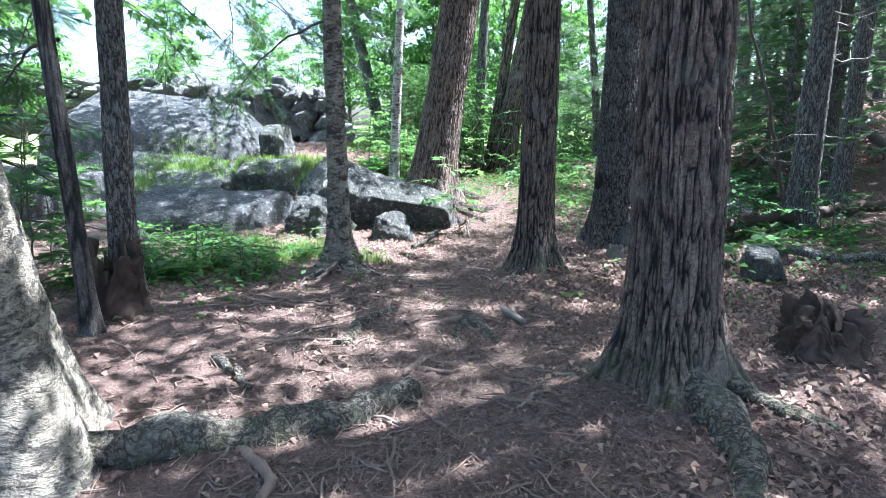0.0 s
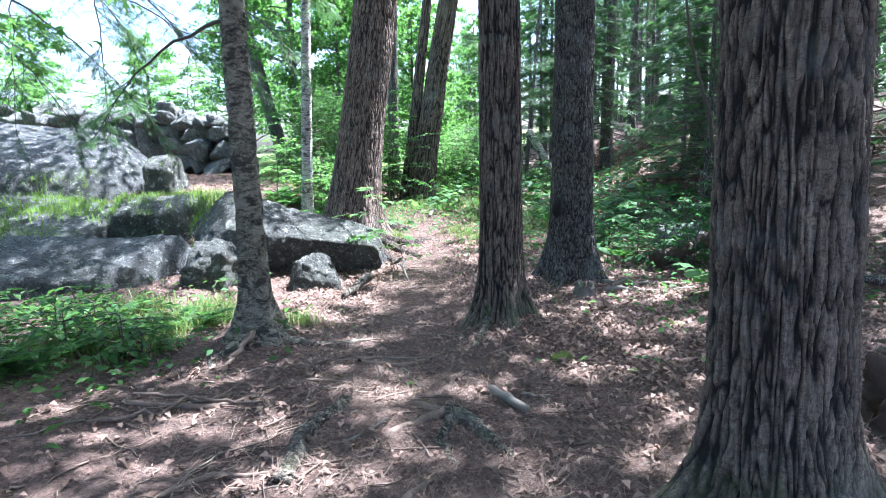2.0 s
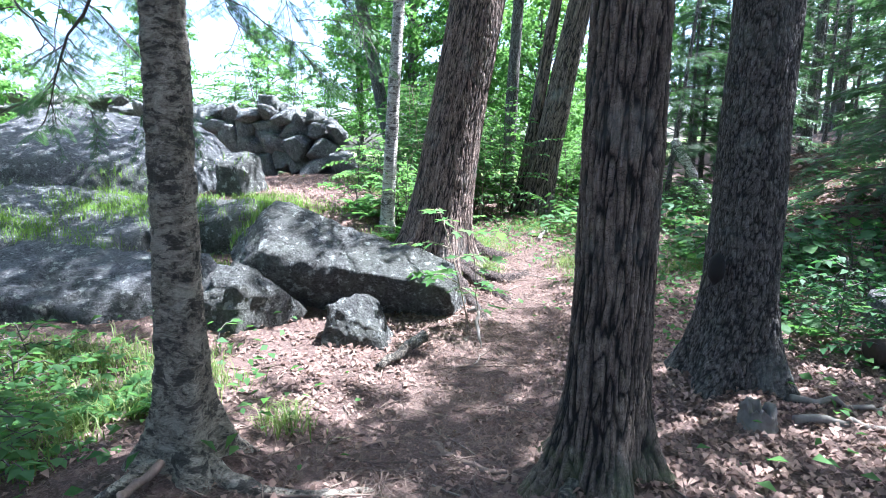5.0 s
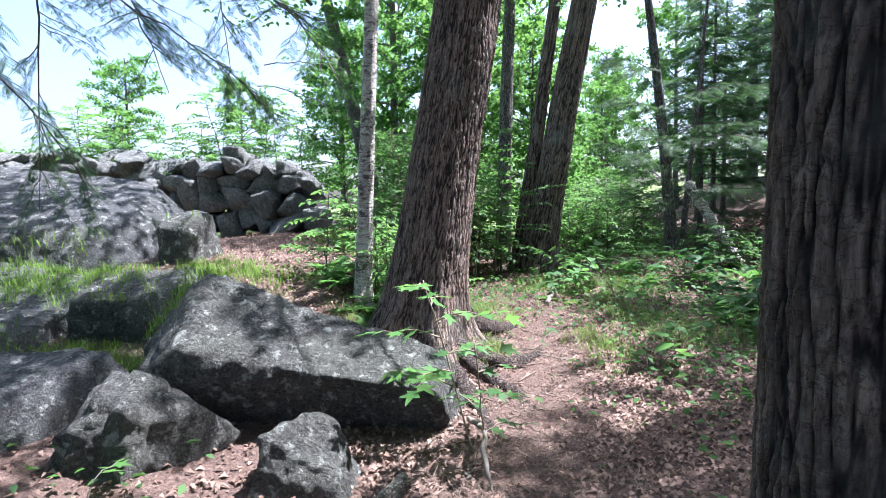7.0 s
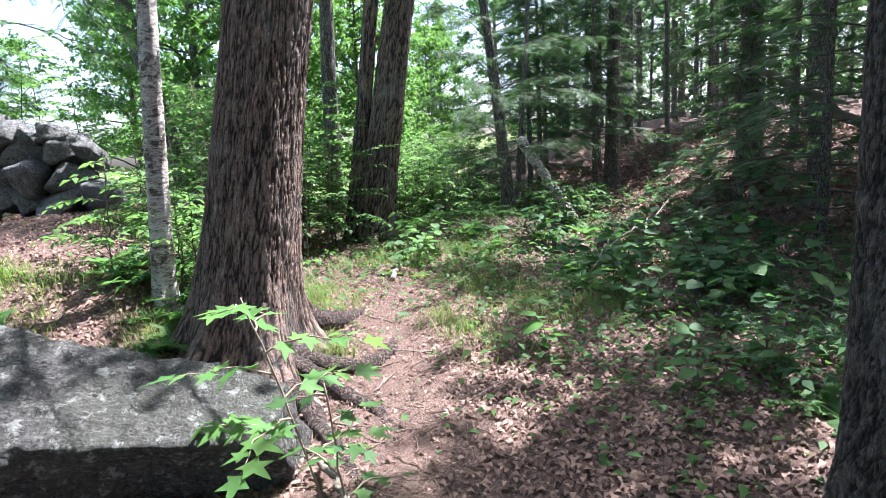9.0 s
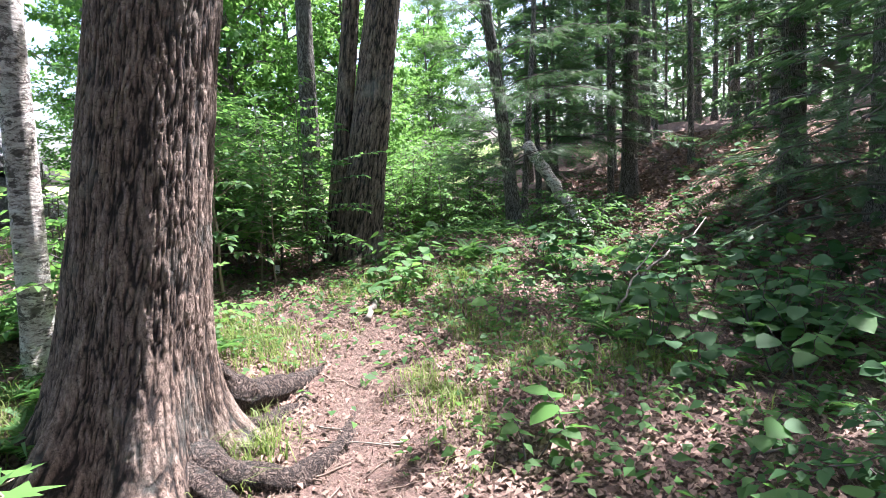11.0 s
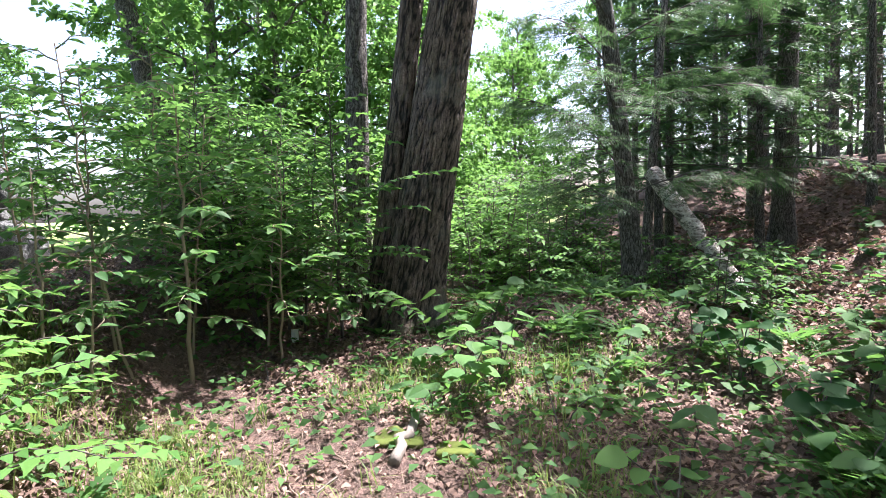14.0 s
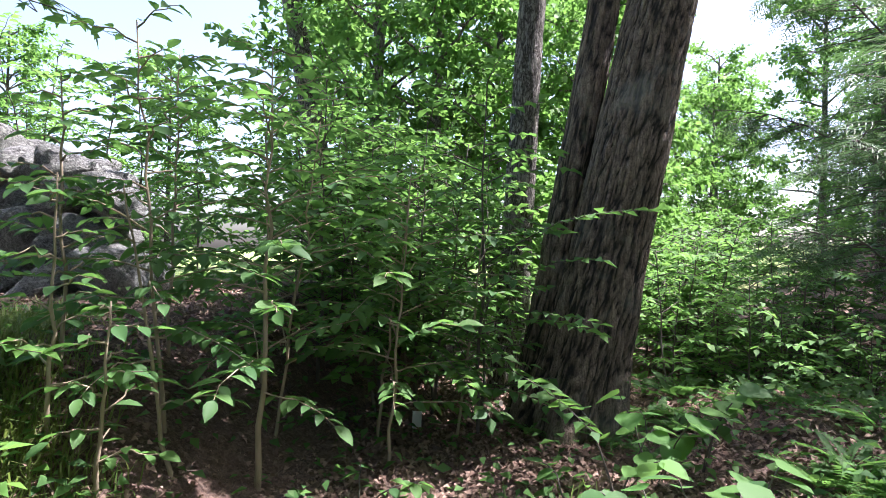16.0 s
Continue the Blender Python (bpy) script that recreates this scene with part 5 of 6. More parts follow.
def grass_stuff(name, label, patches, blades, height, seed, mat):
    rng = np.random.default_rng(seed)
    ps = []
    for x, y, rx, ry, dens in patches:
        n = int(blades * dens)
        c = rng.normal(0, 0.5, (max(2, n // 14), 2)) * [rx, ry] + [x, y]
        q = c[rng.integers(0, len(c), n)] + rng.normal(0, 0.075, (n, 2))
        ps.append(q)
    q = np.concatenate(ps)
    n = len(q)
    base = np.stack([q[:, 0], q[:, 1], ground_z(q[:, 0], q[:, 1]) - 0.02], 1)
    base[:, 2] += LIFT(q)
    a = rng.uniform(0, 6.28, n)
    h = height * rng.uniform(0.4, 1.2, n)
    d = np.stack([np.cos(a), np.sin(a), 0 * a], 1)
    s = np.stack([-np.sin(a), np.cos(a), 0 * a], 1) * 0.004
    lean = rng.uniform(0.25, 1.25, n)
    mid = base + d * (h * lean * 0.35)[:, None] + np.array([0, 0, 1]) * (h * 0.62)[:, None]
    tip = base + d * (h * lean)[:, None] + np.array([0, 0, 1]) * (h * (1 - 0.3 * lean))[:, None]
    v = np.stack([base - s, base + s, mid + s * 0.8, mid - s * 0.8, tip + s * 0.1, tip - s * 0.1], 1).reshape(-1, 3)
    f = (np.arange(n)[:, None, None] * 6 + np.array([[0, 1, 2, 3], [3, 2, 4, 5]])[None]).reshape(-1, 4)
    tagged(part(name, to_mesh(name, v, f), mat), label, "grass", kind="stuff")


def LIFT(q):
    """How far the rocks stand above the ground at each point, so that what grows on them stands on them."""
    g = ground_z(q[:, 0], q[:, 1])
    up = np.zeros(len(q))
    for top in ROCK_TOPS:
        lo, hi = top[:, :2].min(0), top[:, :2].max(0)
        inside = np.nonzero((q[:, 0] > lo[0]) & (q[:, 0] < hi[0]) & (q[:, 1] > lo[1]) & (q[:, 1] < hi[1]))[0]
        for k in inside:
            near = np.abs(top[:, :2] - q[k]).max(1) < 0.06
            if near.any():
                up[k] = max(up[k], top[near, 2].max() - g[k] - 0.01)
    return up


grass_stuff("ledge_grass", "bright green grass tufts on the rock ledges", ((-3.9, 11.6, 1.1, 0.5, 1.0), (-3.0, 10.1, 0.7, 0.35, 0.8), (-4.3, 9.8, 0.8, 0.35, 0.8), (-2.3, 12.2, 0.8, 0.5, 0.7), (-5.0, 11.4, 1.2, 0.5, 0.9), (-2.6, 9.7, 0.5, 0.3, 0.5), (-3.4, 10.3, 0.7, 0.4, 0.9), (-2.3, 11.3, 0.5, 0.4, 0.6), (-4.6, 12.0, 1.0, 0.4, 0.8), (-5.4, 10.4, 0.9, 0.5, 0.8), (-3.0, 12.3, 0.5, 0.4, 0.6)), 1500, 0.14, 61, LEDGE_GRASS)
grass_stuff("trail_grass", "thin green and straw-coloured grass beside the trail", ((0.45, 12.9, 0.5, 0.9, 0.9), (-0.2, 13.6, 0.7, 0.6, 1.0), (2.4, 12.6, 0.6, 1.4, 1.0), (1.75, 14.6, 0.9, 0.5, 0.9), (-0.9, 13.6, 0.5, 0.6, 0.9), (-1.35, 14.3, 0.5, 0.5, 1.6), (-0.9, 14.0, 0.4, 0.3, 1.0), (-1.9, 15.0, 0.5, 0.6, 1.0), (2.9, 14.6, 0.7, 0.6, 0.7), (1.75, 11.4, 0.3, 0.7, 0.5), (0.45, 11.0, 0.2, 0.5, 0.4), (3.2, 11.4, 0.8, 1.0, 0.8), (-0.75, 11.2, 0.4, 0.5, 0.6)), 1000, 0.18, 62, GRASS)
grass_stuff("shade_grass", "sparse green grass at the wood's edge", ((-2.0, 6.4, 0.5, 0.7, 1.0), (-1.55, 6.9, 0.3, 0.5, 0.7), (-2.5, 7.3, 0.7, 0.4, 0.8), (-0.72, 6.5, 0.1, 0.12, 0.1)), 1500, 0.18, 63, GRASS)


def fern_stuff(name, label, patches, seed, mat, size=0.45, count=7):
    rng = np.random.default_rng(seed)
    p, ax, nr, ln = [], [], [], []
    for x, y, rx, ry, n in patches:
        for _ in range(n):
            cx, cy = x + rng.normal(0, rx), y + rng.normal(0, ry)
            z = gz(cx, cy)
            s = size * rng.uniform(0.6, 1.2)
            for k in range(count):
                a = k * 6.28 / count + rng.normal(0, 0.3)
                p.append((cx, cy, z))
                ax.append((np.cos(a), np.sin(a), rng.uniform(0.5, 1.1)))
                nr.append((-np.cos(a) * 0.8, -np.sin(a) * 0.8, 1.0))
                ln.append(s * rng.uniform(0.7, 1.1))
    v, f = fronds(np.array(p), np.array(ax), np.array(nr), np.array(ln), 12, 0.42, 0.045, 0.45)
    tagged(part(name, to_mesh(name, v, f), mat), label, "fern", kind="stuff")


fern_stuff("ferns", "green ferns among the leaf litter", ((-3.1, 5.6, 0.5, 0.6, 5), (-1.0, 12.3, 0.5, 0.5, 12), (-0.75, 11.3, 0.3, 0.4, 8), (4.6, 11.6, 0.5, 0.6, 6), (4.3, 12.6, 0.8, 1.2, 16), (4.6, 8.6, 0.5, 0.8, 10), (2.9, 14.9, 0.5, 0.5, 7), (5.0, 15.4, 0.5, 0.5, 8), (2.6, 16.8, 0.6, 0.5, 8)), 64, LEAF)
fern_stuff("bright_ferns", "sunlit yellow-green ferns and seedlings", ((2.5, 17.6, 0.6, 0.8, 14), (-1.3, 12.9, 0.4, 0.5, 9), (3.3, 14.9, 0.5, 0.4, 4)), 65, LEAF_BRIGHT, 0.34)


def seedlings():
    """Countless small ground leaves."""
    rng = np.random.default_rng(66)
    q = []
    for x, y, rx, ry, n in ((2.6, 12.0, 0.7, 1.5, 900), (3.6, 14.0, 1.0, 1.0, 900), (1.8, 14.4, 0.9, 0.5, 600), (4.2, 9.6, 1.0, 1.2, 900), (-0.3, 13.2, 0.7, 0.8, 700), (-2.2, 6.4, 0.6, 0.8, 800), (3.0, 9.4, 0.8, 0.8, 350), (4.2, 6.6, 1.0, 1.0, 500), (5.6, 12.5, 1.2, 2.0, 1200), (0.5, 15.9, 1.2, 0.6, 300), (-1.2, 14.8, 0.5, 0.7, 300), (3.7, 17.8, 0.6, 0.9, 700), (2.5, 5.6, 0.8, 0.8, 60), (3.0, 16.6, 0.9, 0.8, 800), (6.5, 16.5, 1.2, 1.4, 500)):
        q.append(rng.normal(0, 1, (n, 2)) * [rx, ry] + [x, y])
    q = np.concatenate(q)
    n = len(q)
    p = np.stack([q[:, 0], q[:, 1], ground_z(q[:, 0], q[:, 1]) + rng.uniform(0.02, 0.22, n) * rng.uniform(0.3, 1, n)], 1)
    a = rng.uniform(0, 6.28, n)
    v, f = leaves(p, np.stack([np.cos(a), np.sin(a), rng.normal(-0.1, 0.3, n)], 1), rng.normal(0, 0.3, (n, 3)) + [0, 0, 1], rng.uniform(0.05, 0.11, n), 0.6)
    tagged(part("seedlings", to_mesh("seedlings", v, f), LEAF), "scattered small green seedlings on the leaf litter", "plants", kind="stuff")


seedlings()


def on_trail(x, y):
    """1 on the trodden line of the trail, 0 off it."""
    cx = np.interp(y, [-2, 0, 3, 6, 8, 10, 12, 13.2, 15], [0.0, 0.0, 0.1, 0.05, 0.45, 0.93, 1.28, 1.4, -0.4])
    w = np.interp(y, [-2, 3, 6, 8, 10, 14], [1.5, 1.3, 1.0, 0.75, 0.62, 0.5])
    return np.exp(-((x - cx) / w) ** 2)


def litter(name, label, n, seed, mat, size, shape, keep, lift=0.006, width=0.55, curl=0.25):
    rng = np.random.default_rng(seed)
    x, y = rng.uniform(-5.5, 9.5, n * 3), 0.8 + 18.5 * rng.uniform(0, 1, n * 3) ** 1.15
    x = np.where(rng.random(n * 3) < 0.65, rng.normal(1.2, 2.0, n * 3), x)
    ok = rng.random(n * 3) < keep(x, y)
    x, y = x[ok][:n], y[ok][:n]
    m = len(x)
    p = np.stack([x, y, ground_z(x, y) + lift + rng.uniform(0, 0.014, m)], 1)
    p3 = np.stack([x, y, 0 * x], 1)
    p[:, 2] += 0.035 * fbm(p3 * 6, 9, 3) + 0.02 * fbm(p3 * 17, 11, 2)
    a = rng.uniform(0, 6.28, m)
    tilt = rng.normal(0, 0.22, m)
    v, f = leaves(p, np.stack([np.cos(a), np.sin(a), tilt], 1), rng.normal(0, 0.3, (m, 3)) + [0, 0, 1], rng.uniform(*size, m), width, curl, rng.uniform(-0.3, 0.3), shape)
    tagged(part(name, to_mesh(name, v, f), mat), label, "leaf litter", kind="stuff")


litter("dead_leaves", "brown and tan fallen leaves covering the ground off the trail", 95000, 67, DEAD_LEAF, (0.028, 0.07), None, lambda x, y: (0.05 + 0.95 * (1 - on_trail(x, y))) * np.where((x < -0.9) & (y < 11), 0.35, 1.0) * np.where(y < 4.5, 0.4, 1.0))
litter("fallen_needles", "tan pine needles and bark chips on the trail", 70000, 68, TWIG, (0.04, 0.15), None, lambda x, y: 0.15 + 0.85 * on_trail(x, y), 0.004, 0.035, 0.0)
litter("bark_chips", "small pale wood chips and broken leaves on the trail", 26000, 69, DEAD_LEAF, (0.012, 0.032), None, lambda x, y: 0.2 + 0.8 * on_trail(x, y), 0.004, 0.6, 0.1)


def bank_litter():
    rng = np.random.default_rng(72)
    n = 16000
    x, y = rng.uniform(4.5, 13, n), rng.uniform(12.5, 23, n)
    p = np.stack([x, y, ground_z(x, y) + 0.01 + rng.uniform(0, 0.03, n)], 1)
    a = rng.uniform(0, 6.28, n)
    v, f = leaves(p, np.stack([np.cos(a), np.sin(a), rng.normal(0, 0.3, n)], 1), rng.normal(0, 0.35, (n, 3)) + [0, 0, 1], rng.uniform(0.05, 0.13, n), 0.6, 0.2)
    tagged(part("bank_leaves", to_mesh("bank_leaves", v, f), DEAD_LEAF), "brown fallen leaves on the bank under the conifers", "leaf litter", kind="stuff")


bank_litter()


def twigs_and_sticks():
    rng = np.random.default_rng(70)
    for k in range(190):
        y = 1.2 + 12.5 * rng.random() ** 1.3
        x = float(np.interp(y, [0, 6, 10, 14], [-0.4, 0.0, 0.9, 1.4]) + rng.normal(0, 1.0))
        if math.hypot(x - 1.27, y - 3.2) < 0.5 or math.hypot(x - 0.95, y - 6) < 0.4 or (x < 0.3 and y > 7.6):
            continue
        l, a = rng.uniform(0.12, 0.55), rng.uniform(0, 6.28)
        n = 6
        pts = curve_pts((-l / 2, 0, 0), (l / 2, 0, 0), n, 0.0, 0.012, rng)
        xs, ys = x + pts[:, 0] * np.cos(a) - pts[:, 1] * np.sin(a), y + pts[:, 0] * np.sin(a) + pts[:, 1] * np.cos(a)
        r = rng.uniform(0.003, 0.010)
        q = np.stack([xs - x, ys - y, ground_z(xs, ys) - gz(x, y) + r * 0.9 + 0.006], 1)
        ob = part("stick", to_mesh("stick", *tube(q, np.linspace(r, r * 0.5, n), 6)), TWIG if rng.random() < 0.7 else DEAD_WOOD)
        ob.location = (x, y, gz(x, y))
        tagged(ob, "thin dry twig lying on the forest floor", "stick", "sticks on the trail")


twigs_and_sticks()


def twig_debris():
    """Countless finger-long twigs and root ends trodden into the duff."""
    rng = np.random.default_rng(73)
    out = []
    for k in range(1500):
        y = 1.2 + 9.0 * rng.random() ** 1.4
        x = rng.normal(-0.2, 1.1) if y < 6.5 else rng.normal(0.5, 0.7)
        l, a = rng.uniform(0.07, 0.3), rng.uniform(0, 6.28)
        q = curve_pts((-l / 2, 0, 0), (l / 2, 0, 0), 5, 0.0, 0.012, rng)
        xs, ys = x + q[:, 0] * np.cos(a) - q[:, 1] * np.sin(a), y + q[:, 0] * np.sin(a) + q[:, 1] * np.cos(a)
        p3 = np.stack([xs, ys, 0 * xs], 1)
        r = rng.uniform(0.0025, 0.007)
        z = ground_z(xs, ys) + 0.035 * fbm(p3 * 6, 9, 3) + 0.02 * fbm(p3 * 17, 11, 2) + r + 0.004
        out.append(tube(np.stack([xs, ys, z], 1), np.linspace(r, r * 0.5, 5), 4, cap=False))
    tagged(part("twig_debris", to_mesh("twig_debris", *join(out)), TWIG), "short dry twigs and root ends strewn over the duff", "twigs", kind="stuff")


twig_debris()


def surface_root(points, r0, r1, label, mat=None, name="root", n=30, seg=18, sink=0.62, lump=0.5):
    """A root that runs over the ground, more than half sunk in it, uneven, dying away at its end."""
    pts = np.array(points, float)
    n = max(n, 30)
    u = np.linspace(0, 1, len(pts))
    t = np.linspace(0, 1, n)
    rng = np.random.default_rng(int(abs(points[0][0] * 977 + points[-1][1] * 131)))
    x, y = [np.interp(t, u, pts[:, k]) for k in (0, 1)]
    x, y = x + rng.normal(0, 0.02, n) * (t > 0), y + rng.normal(0, 0.02, n) * (t > 0)
    for _ in range(3):
        x[1:-1], y[1:-1] = (x[:-2] + 2 * x[1:-1] + x[2:]) / 4, (y[:-2] + 2 * y[1:-1] + y[2:]) / 4
    lift = np.interp(t, u, pts[:, 2])
    r = (r0 + (r1 - r0) * t ** 0.8) * (1 + 0.35 * fbm(np.stack([t * 9, t * 0, t * 0 + r0 * 50], 1), 4, 3)) * np.clip((1.02 - t) * 7, 0.12, 1)
    z = ground_z(x, y) + lift + r * (1 - 2 * sink)
    o = np.array([x[0], y[0], z[0]])
    ob = part(name, to_mesh(name, *tube(np.stack([x, y, z], 1) - o, r, seg, 7, lump), True), mat or ROOT)
    ob.location = o
    return tagged(ob, label, "root", "roots across the trail")


surface_root([(-1.85, 2.45, 0.14), (-1.4, 2.5, 0.06), (-0.85, 2.64, 0.03), (-0.4, 2.82, 0.02), (-0.18, 3.05, 0.02), (-0.14, 3.25, 0.0)], 0.125, 0.075, "thick birch root lying across the trail", ROOT, n=60, seg=28, lump=0.7)
surface_root([(1.28, 3.1, 0.06), (1.36, 2.75, 0.04), (1.32, 2.45, 0.02), (1.20, 2.2, 0.0), (1.10, 1.9, -0.02)], 0.13, 0.06, "mossy root of the large pine", ROOT, n=30, seg=18)
surface_root([(1.3, 3.15, 0.08), (1.55, 2.98, 0.03), (1.8, 2.75, 0.0), (2.1, 2.65, -0.03)], 0.08, 0.03, "bark-covered root of the large pine", ROOT)
surface_root([(-0.62, 3.75, 0.0), (-0.55, 4.1, 0.02), (-0.38, 4.45, 0.01), (-0.3, 4.62, 0.0)], 0.05, 0.035, "grey-green root crossing the duff")
surface_root([(0.22, 4.25, 0.03), (0.38, 3.95, 0.01), (0.42, 3.75, -0.01)], 0.045, 0.02, "forked grey root in the middle of the trail", ROOT)
surface_root([(0.22, 4.25, 0.03), (0.12, 3.98, 0.01), (0.15, 3.8, -0.01)], 0.035, 0.015, "forked grey root in the middle of the trail", ROOT)
surface_root([(0.22, 4.25, 0.03), (-0.1, 4.1, 0.0), (-0.3, 3.95, -0.01)], 0.03, 0.012, "thin dark root in the trail", TWIG)
surface_root([(0.22, 4.25, 0.02), (0.0, 4.45, 0.0), (-0.3, 4.4, -0.01)], 0.028, 0.012, "thin dark root in the trail", TWIG)
surface_root([(0.55, 3.6, 0.0), (0.75, 3.75, 0.0), (1.0, 3.7, -0.01)], 0.016, 0.01, "thin root running to the pine", TWIG)
surface_root([(-0.99, 5.95, 0.05), (-0.85, 5.85, 0.03), (-0.6, 5.78, 0.0), (-0.25, 5.82, 0.0), (0.0, 5.9, -0.02)], 0.06, 0.03, "pale root of the slim birch", BIRCH_YELLOW)
surface_root([(-1.0, 5.95, 0.05), (-1.1, 5.8, 0.03), (-1.25, 5.5, 0.0), (-1.2, 5.2, -0.02)], 0.05, 0.02, "pale root of the slim birch", BIRCH_YELLOW)
surface_root([(0.92, 5.98, 0.06), (0.78, 5.8, 0.03), (0.62, 5.5, 0.0), (0.6, 5.25, -0.02)], 0.05, 0.025, "mossy root of the trailside pine")
for pts, r in (([(-0.1, 10.9, 0.06), (0.3, 10.62, 0.06), (0.68, 10.5, 0.03), (1.0, 10.9, 0.0), (1.1, 11.5, -0.02)], 0.15), ([(-0.1, 10.85, 0.05), (0.2, 10.2, 0.05), (0.42, 9.5, 0.0), (0.5, 9.0, -0.02)], 0.12),
               ([(0.0, 10.8, 0.05), (0.4, 10.3, 0.05), (0.72, 9.9, 0.0), (0.85, 9.5, -0.02)], 0.11), ([(0.1, 11.1, 0.42), (0.4, 11.4, 0.2), (0.72, 11.9, 0.06), (0.98, 12.5, -0.02)], 0.17), ([(0.0, 11.0, 0.05), (0.45, 11.1, 0.04), (0.75, 11.6, 0.0), (0.8, 12.1, -0.02)], 0.10)):
    surface_root(pts, r, 0.025, "gnarled root of the leaning pine beside the trail", ROOT_RED)
for pts, r in (([(-0.9, 2.6, 0.0), (-0.7, 2.35, 0.02), (-0.62, 2.1, 0.0), (-0.66, 1.9, -0.01)], 0.03), ([(-0.16, 3.3, 0.0), (-0.1, 3.55, 0.015), (0.05, 3.75, 0.0)], 0.03), ([(-1.6, 4.9, 0.0), (-1.1, 4.75, 0.01), (-0.6, 4.95, 0.01), (-0.2, 4.85, -0.01)], 0.022), ([(-0.5, 5.3, 0.0), (0.0, 5.15, 0.012), (0.5, 5.35, 0.0)], 0.02), ([(0.3, 3.5, 0.0), (0.05, 3.35, 0.01), (-0.2, 3.5, 0.0), (-0.5, 3.45, -0.01)], 0.018), ([(0.5, 2.1, 0.0), (0.7, 1.95, 0.012), (0.95, 2.0, 0.0)], 0.022),
               ([(-1.3, 3.6, 0.0), (-0.95, 3.9, 0.012), (-0.6, 3.85, 0.0)], 0.02), ([(0.15, 6.4, 0.0), (0.35, 6.1, 0.012), (0.62, 5.95, 0.0)], 0.024)):
    surface_root(pts, r, r * 0.4, "thin bare root lying across the trodden trail", TWIG)
surface_root([(0.30, 9.3, 0.05), (0.38, 8.6, 0.25), (0.42, 8.25, 0.0)], 0.02, 0.012, "crooked dry branch by the boulder", DEAD_WOOD)


def lying(name, a, b, r0, r1, label, mat, seed=1, n=12, wig=0.02, lump=0.25, seg=10, category="stick"):
    rng = np.random.default_rng(seed)
    pts = curve_pts(a, b, n, 0, wig, rng)
    base = np.array([a[0], a[1], gz(a[0], a[1])])
    z = ground_z(pts[:, 0], pts[:, 1])
    pts[:, 2] = z + pts[:, 2] + np.linspace(r0, r1, n) * 0.85
    ob = part(name, to_mesh(name, *tube(pts - base, np.linspace(r0, r1, n), seg, seed, lump), True), mat)
    ob.location = base
    return tagged(ob, label, category)


lying("wood_chunk", (0.50, 4.5, 0.01), (0.62, 4.22, 0.01), 0.028, 0.024, "short pale piece of broken wood on the trail", DEAD_WOOD, 3, 8, 0.004)
lying("stick", (2.3, 6.95, 0.01), (3.3, 7.05, 0.02), 0.02, 0.012, "long dry stick on the leaves", DEAD_WOOD, 4)
lying("stick", (2.2, 6.7, 0.01), (3.2, 6.75, 0.01), 0.025, 0.015, "long dry stick on the leaves", DEAD_WOOD, 5)
lying("stick", (-1.35, 3.55, 0.0), (-1.0, 3.15, 0.0), 0.03, 0.022, "broken mossy branch on the duff", ROOT, 6, 10, 0.015)
lying("stick", (-0.9, 3.65, 0.0), (-0.55, 3.95, 0.0), 0.012, 0.008, "bare twig on the duff", TWIG, 7)
lying("stick", (-0.35, 7.6, 0.0), (-0.05, 8.1, 0.1), 0.03, 0.05, "split weathered wood leaning on the small rock", ROOT, 8, 10, 0.01)
lying("log", (3.4, 7.9, 0.05), (6.6, 8.6, 0.25), 0.10, 0.07, "dark rotting log at the foot of the bank", ROTTEN, 9, 20, 0.04, 0.4, 14, "log")
lying("log", (3.9, 6.9, 0.02), (5.4, 5.4, 0.12), 0.06, 0.04, "dark mossy branch among the leaves", BARK_THIN, 10, 16, 0.04, 0.3, 10, "log")
lying("stick", (1.42, 13.3, 0.0), (1.62, 13.85, 0.03), 0.035, 0.022, "pale weathered stick on a mossy hump", DEAD_WOOD, 11, 10, 0.02)
lying("stick", (-1.15, 5.3, 0.0), (-1.0, 5.75, 0.08), 0.016, 0.022, "stub of broken wood by the birch", TWIG, 12)
lying("stick", (-1.7, 4.6, 0.0), (-1.0, 4.9, 0.02), 0.014, 0.008, "dark forked twig on damp soil", TWIG, 13)
lying("stick", (-1.6, 5.0, 0.0), (-0.8, 4.7, 0.02), 0.012, 0.007, "dark forked twig on damp soil", TWIG, 14)
lying("stick", (4.1, 12.6, 0.35), (5.6, 13.6, 0.75), 0.016, 0.008, "dead grey twig among broad leaves", DEAD_WOOD, 15)
lying("stick", (3.7, 12.4, 0.1), (4.5, 12.9, 0.7), 0.012, 0.006, "dead grey twig among broad leaves", DEAD_WOOD, 16)


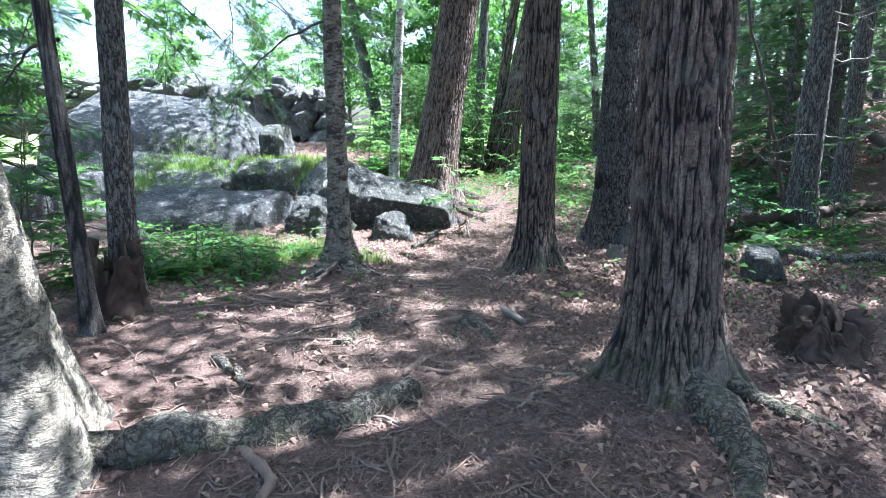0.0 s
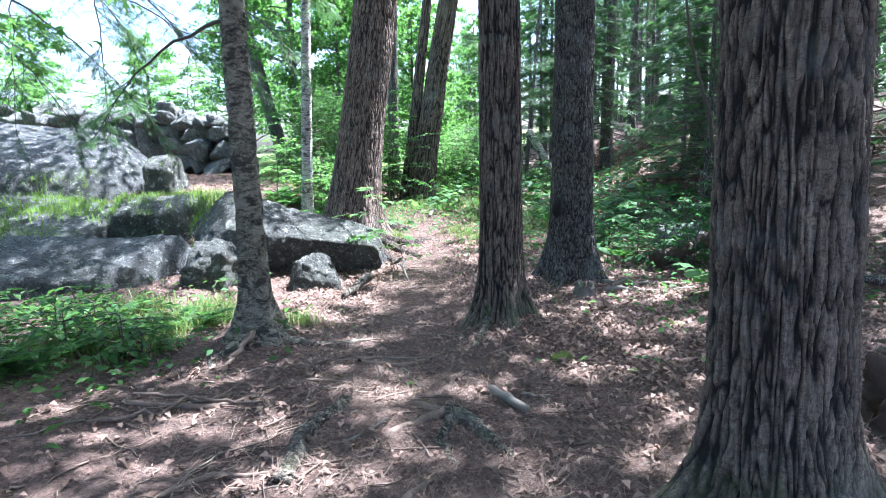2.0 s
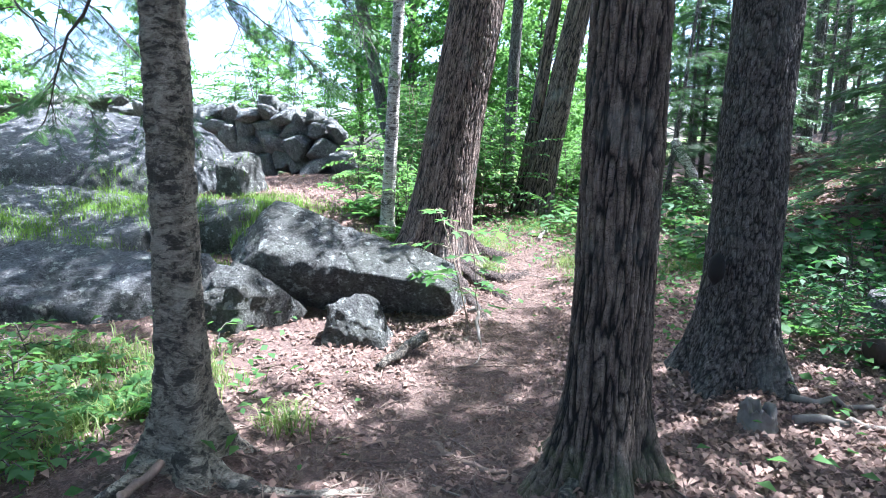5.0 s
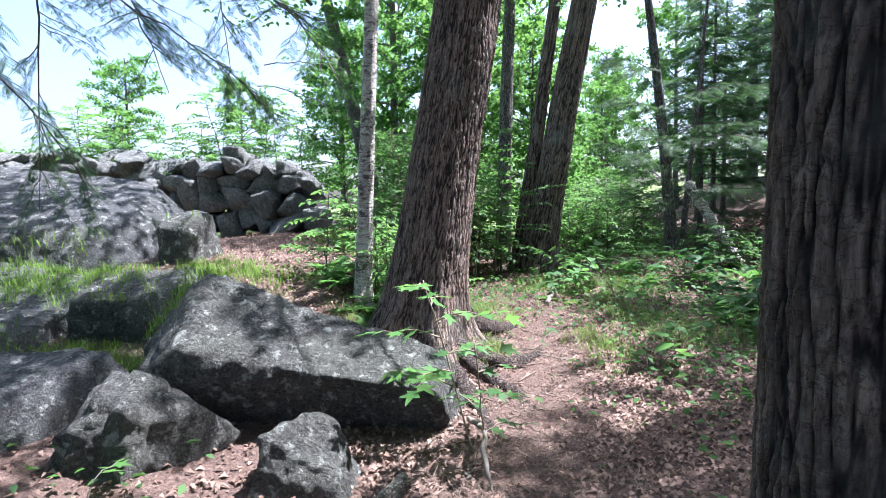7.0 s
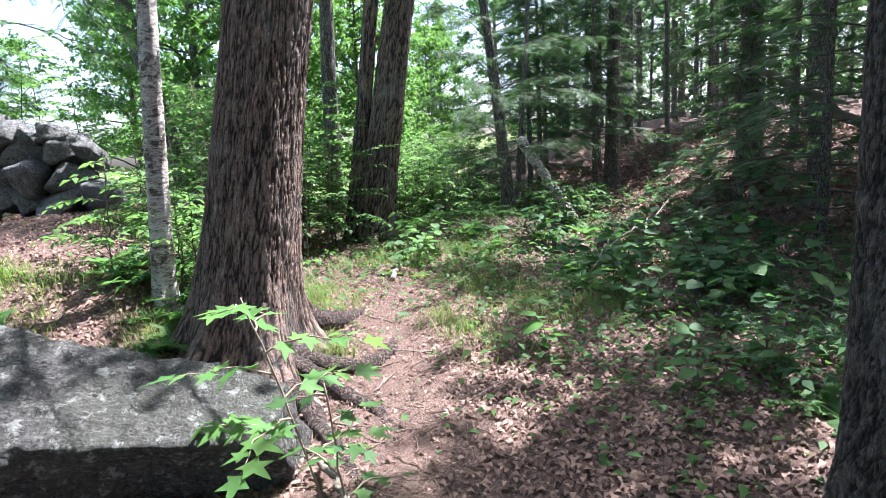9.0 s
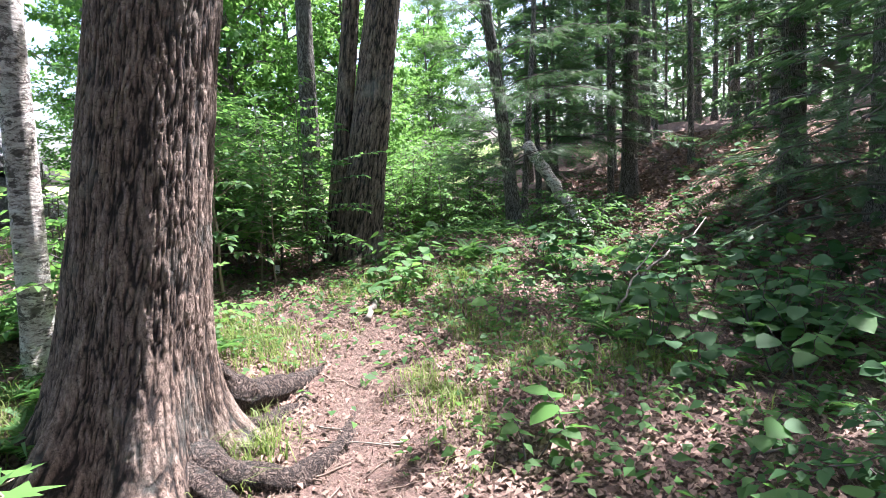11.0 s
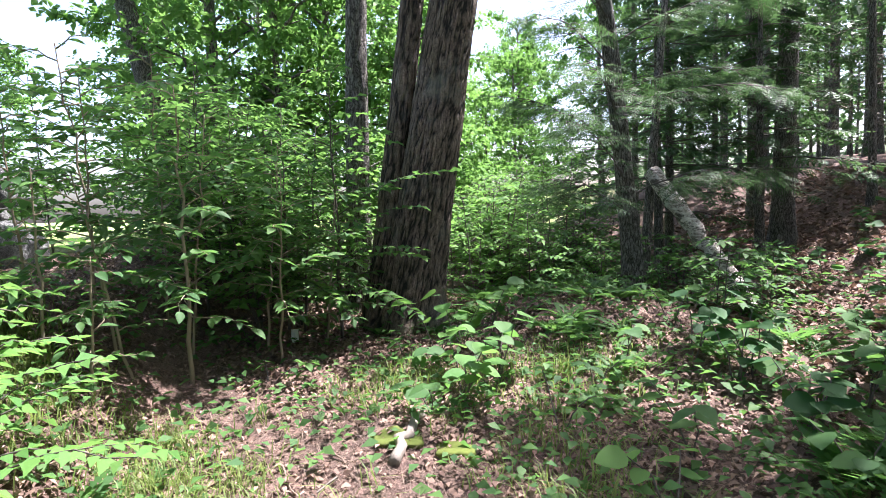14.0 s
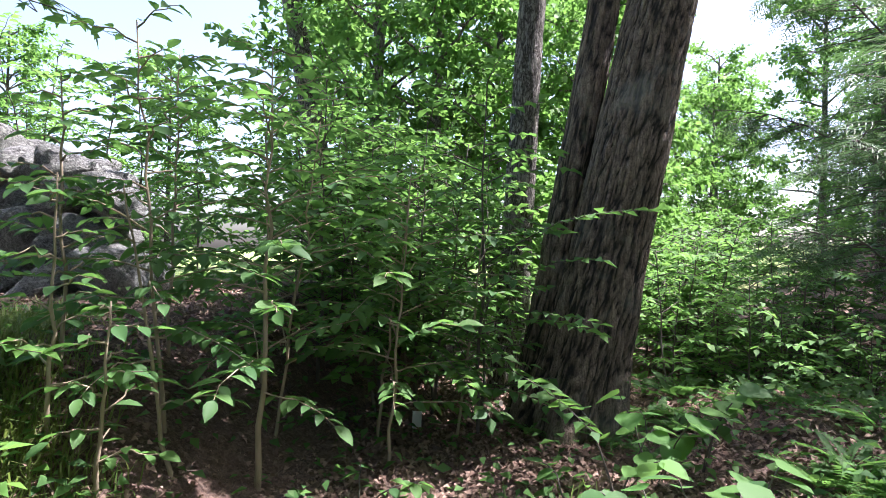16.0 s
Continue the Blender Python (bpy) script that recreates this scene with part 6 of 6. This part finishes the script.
def stump(x, y, r, h, seed, label, mat, seg=40, rows=22, jag=0.5):
    """A rotted stump: a hollow ragged shell."""
    rng = np.random.default_rng(seed)
    a = np.linspace(0, 2 * np.pi, seg, endpoint=False)
    top = h * (1 - jag * np.clip(1.6 * vnoise(np.stack([np.cos(a) * 3.8, np.sin(a) * 3.8, 0 * a], 1), seed) - 0.2, 0, 1) * (0.75 + 0.25 * np.cos(7 * a + 2 * np.sin(3 * a))))
    u = np.concatenate([np.linspace(-0.15, 1, rows), np.linspace(0.97, 0.25, rows // 2)])
    v = []
    for k, w in enumerate(u):
        inner = k >= rows
        rr = r * (1 + 0.5 * np.exp(-np.clip(w, 0, 1) * 3.5)) * (1 - (0.35 + 0.3 * (1 - w) if inner else 0))
        p = np.stack([np.cos(a) * rr, np.sin(a) * rr, top * w], 1)
        p += np.stack([np.cos(a), np.sin(a), 0 * a], 1) * (r * 1.5 * fbm(np.stack([np.cos(a) * 4, np.sin(a) * 4, top * w * 7], 1), seed + 2, 5, 0.7))[:, None]
        v.append(p)
    v = np.concatenate(v)
    n = len(u)
    i, j = np.arange(n - 1)[:, None] * seg, np.arange(seg)[None]
    f = np.stack([i + j, i + (j + 1) % seg, i + seg + (j + 1) % seg, i + seg + j], -1).reshape(-1, 4)
    ob = part("stump", to_mesh("stump", v, f, True), mat)
    ob.location = (x, y, gz(x, y) - 0.03)
    return tagged(ob, label, "stump")


stump(2.3, 3.5, 0.19, 0.36, 81, "dark rotten stump crumbling among leaves", ROTTEN, 90, 34, 0.9)
stump(-2.36, 4.36, 0.17, 0.62, 82, "splintered reddish stump beside the slim trunk", ROTTEN, jag=0.8)
stump(1.98, 6.68, 0.08, 0.2, 83, "small broken stump at the spruce's foot", DEAD_WOOD, 24, 12)

# moss on the hump beside the trail, and scraps of paper
for i, (x, y, sx, sy) in enumerate(((1.42, 13.55, 0.17, 0.13), (1.78, 13.45, 0.12, 0.08), (1.15, 5.0, 0.09, 0.06), (2.3, 5.55, 0.08, 0.06))):
    m = part("moss_cushion", rock_mesh("moss_cushion", random_planes(np.random.default_rng(i), 6), (sx, sy, 0.04), 90 + i, 4, 6, 0.03, 0.02), MOSS)
    m.location = (x, y, gz(x, y) + 0.0)
    tagged(m, "yellow-green moss cushion on the ground", "moss", "moss cushions")


def scrap(x, y, z, s, seed, label):
    rng = np.random.default_rng(seed)
    g = np.linspace(-1, 1, 7)
    gx, gy = np.meshgrid(g, g)
    v = np.stack([gx.ravel() * s * 0.5, rng.normal(0, 0.12 * s, 49), gy.ravel() * s], 1)
    i = (np.arange(6)[:, None] * 7 + np.arange(6)[None]).ravel()
    ob = part("paper_scrap", to_mesh("paper_scrap", v, np.stack([i, i + 1, i + 8, i + 7], 1), True), PAPER)
    ob.location = (x, y, z)
    tagged(ob, label, "litter")


scrap(0.45, 16.35, gz(0.45, 16.35) + 0.07, 0.075, 1, "crumpled white paper scrap under the thicket")
scrap(1.05, 16.95, gz(1.05, 16.95) + 0.04, 0.05, 2, "small white paper scrap under the thicket")
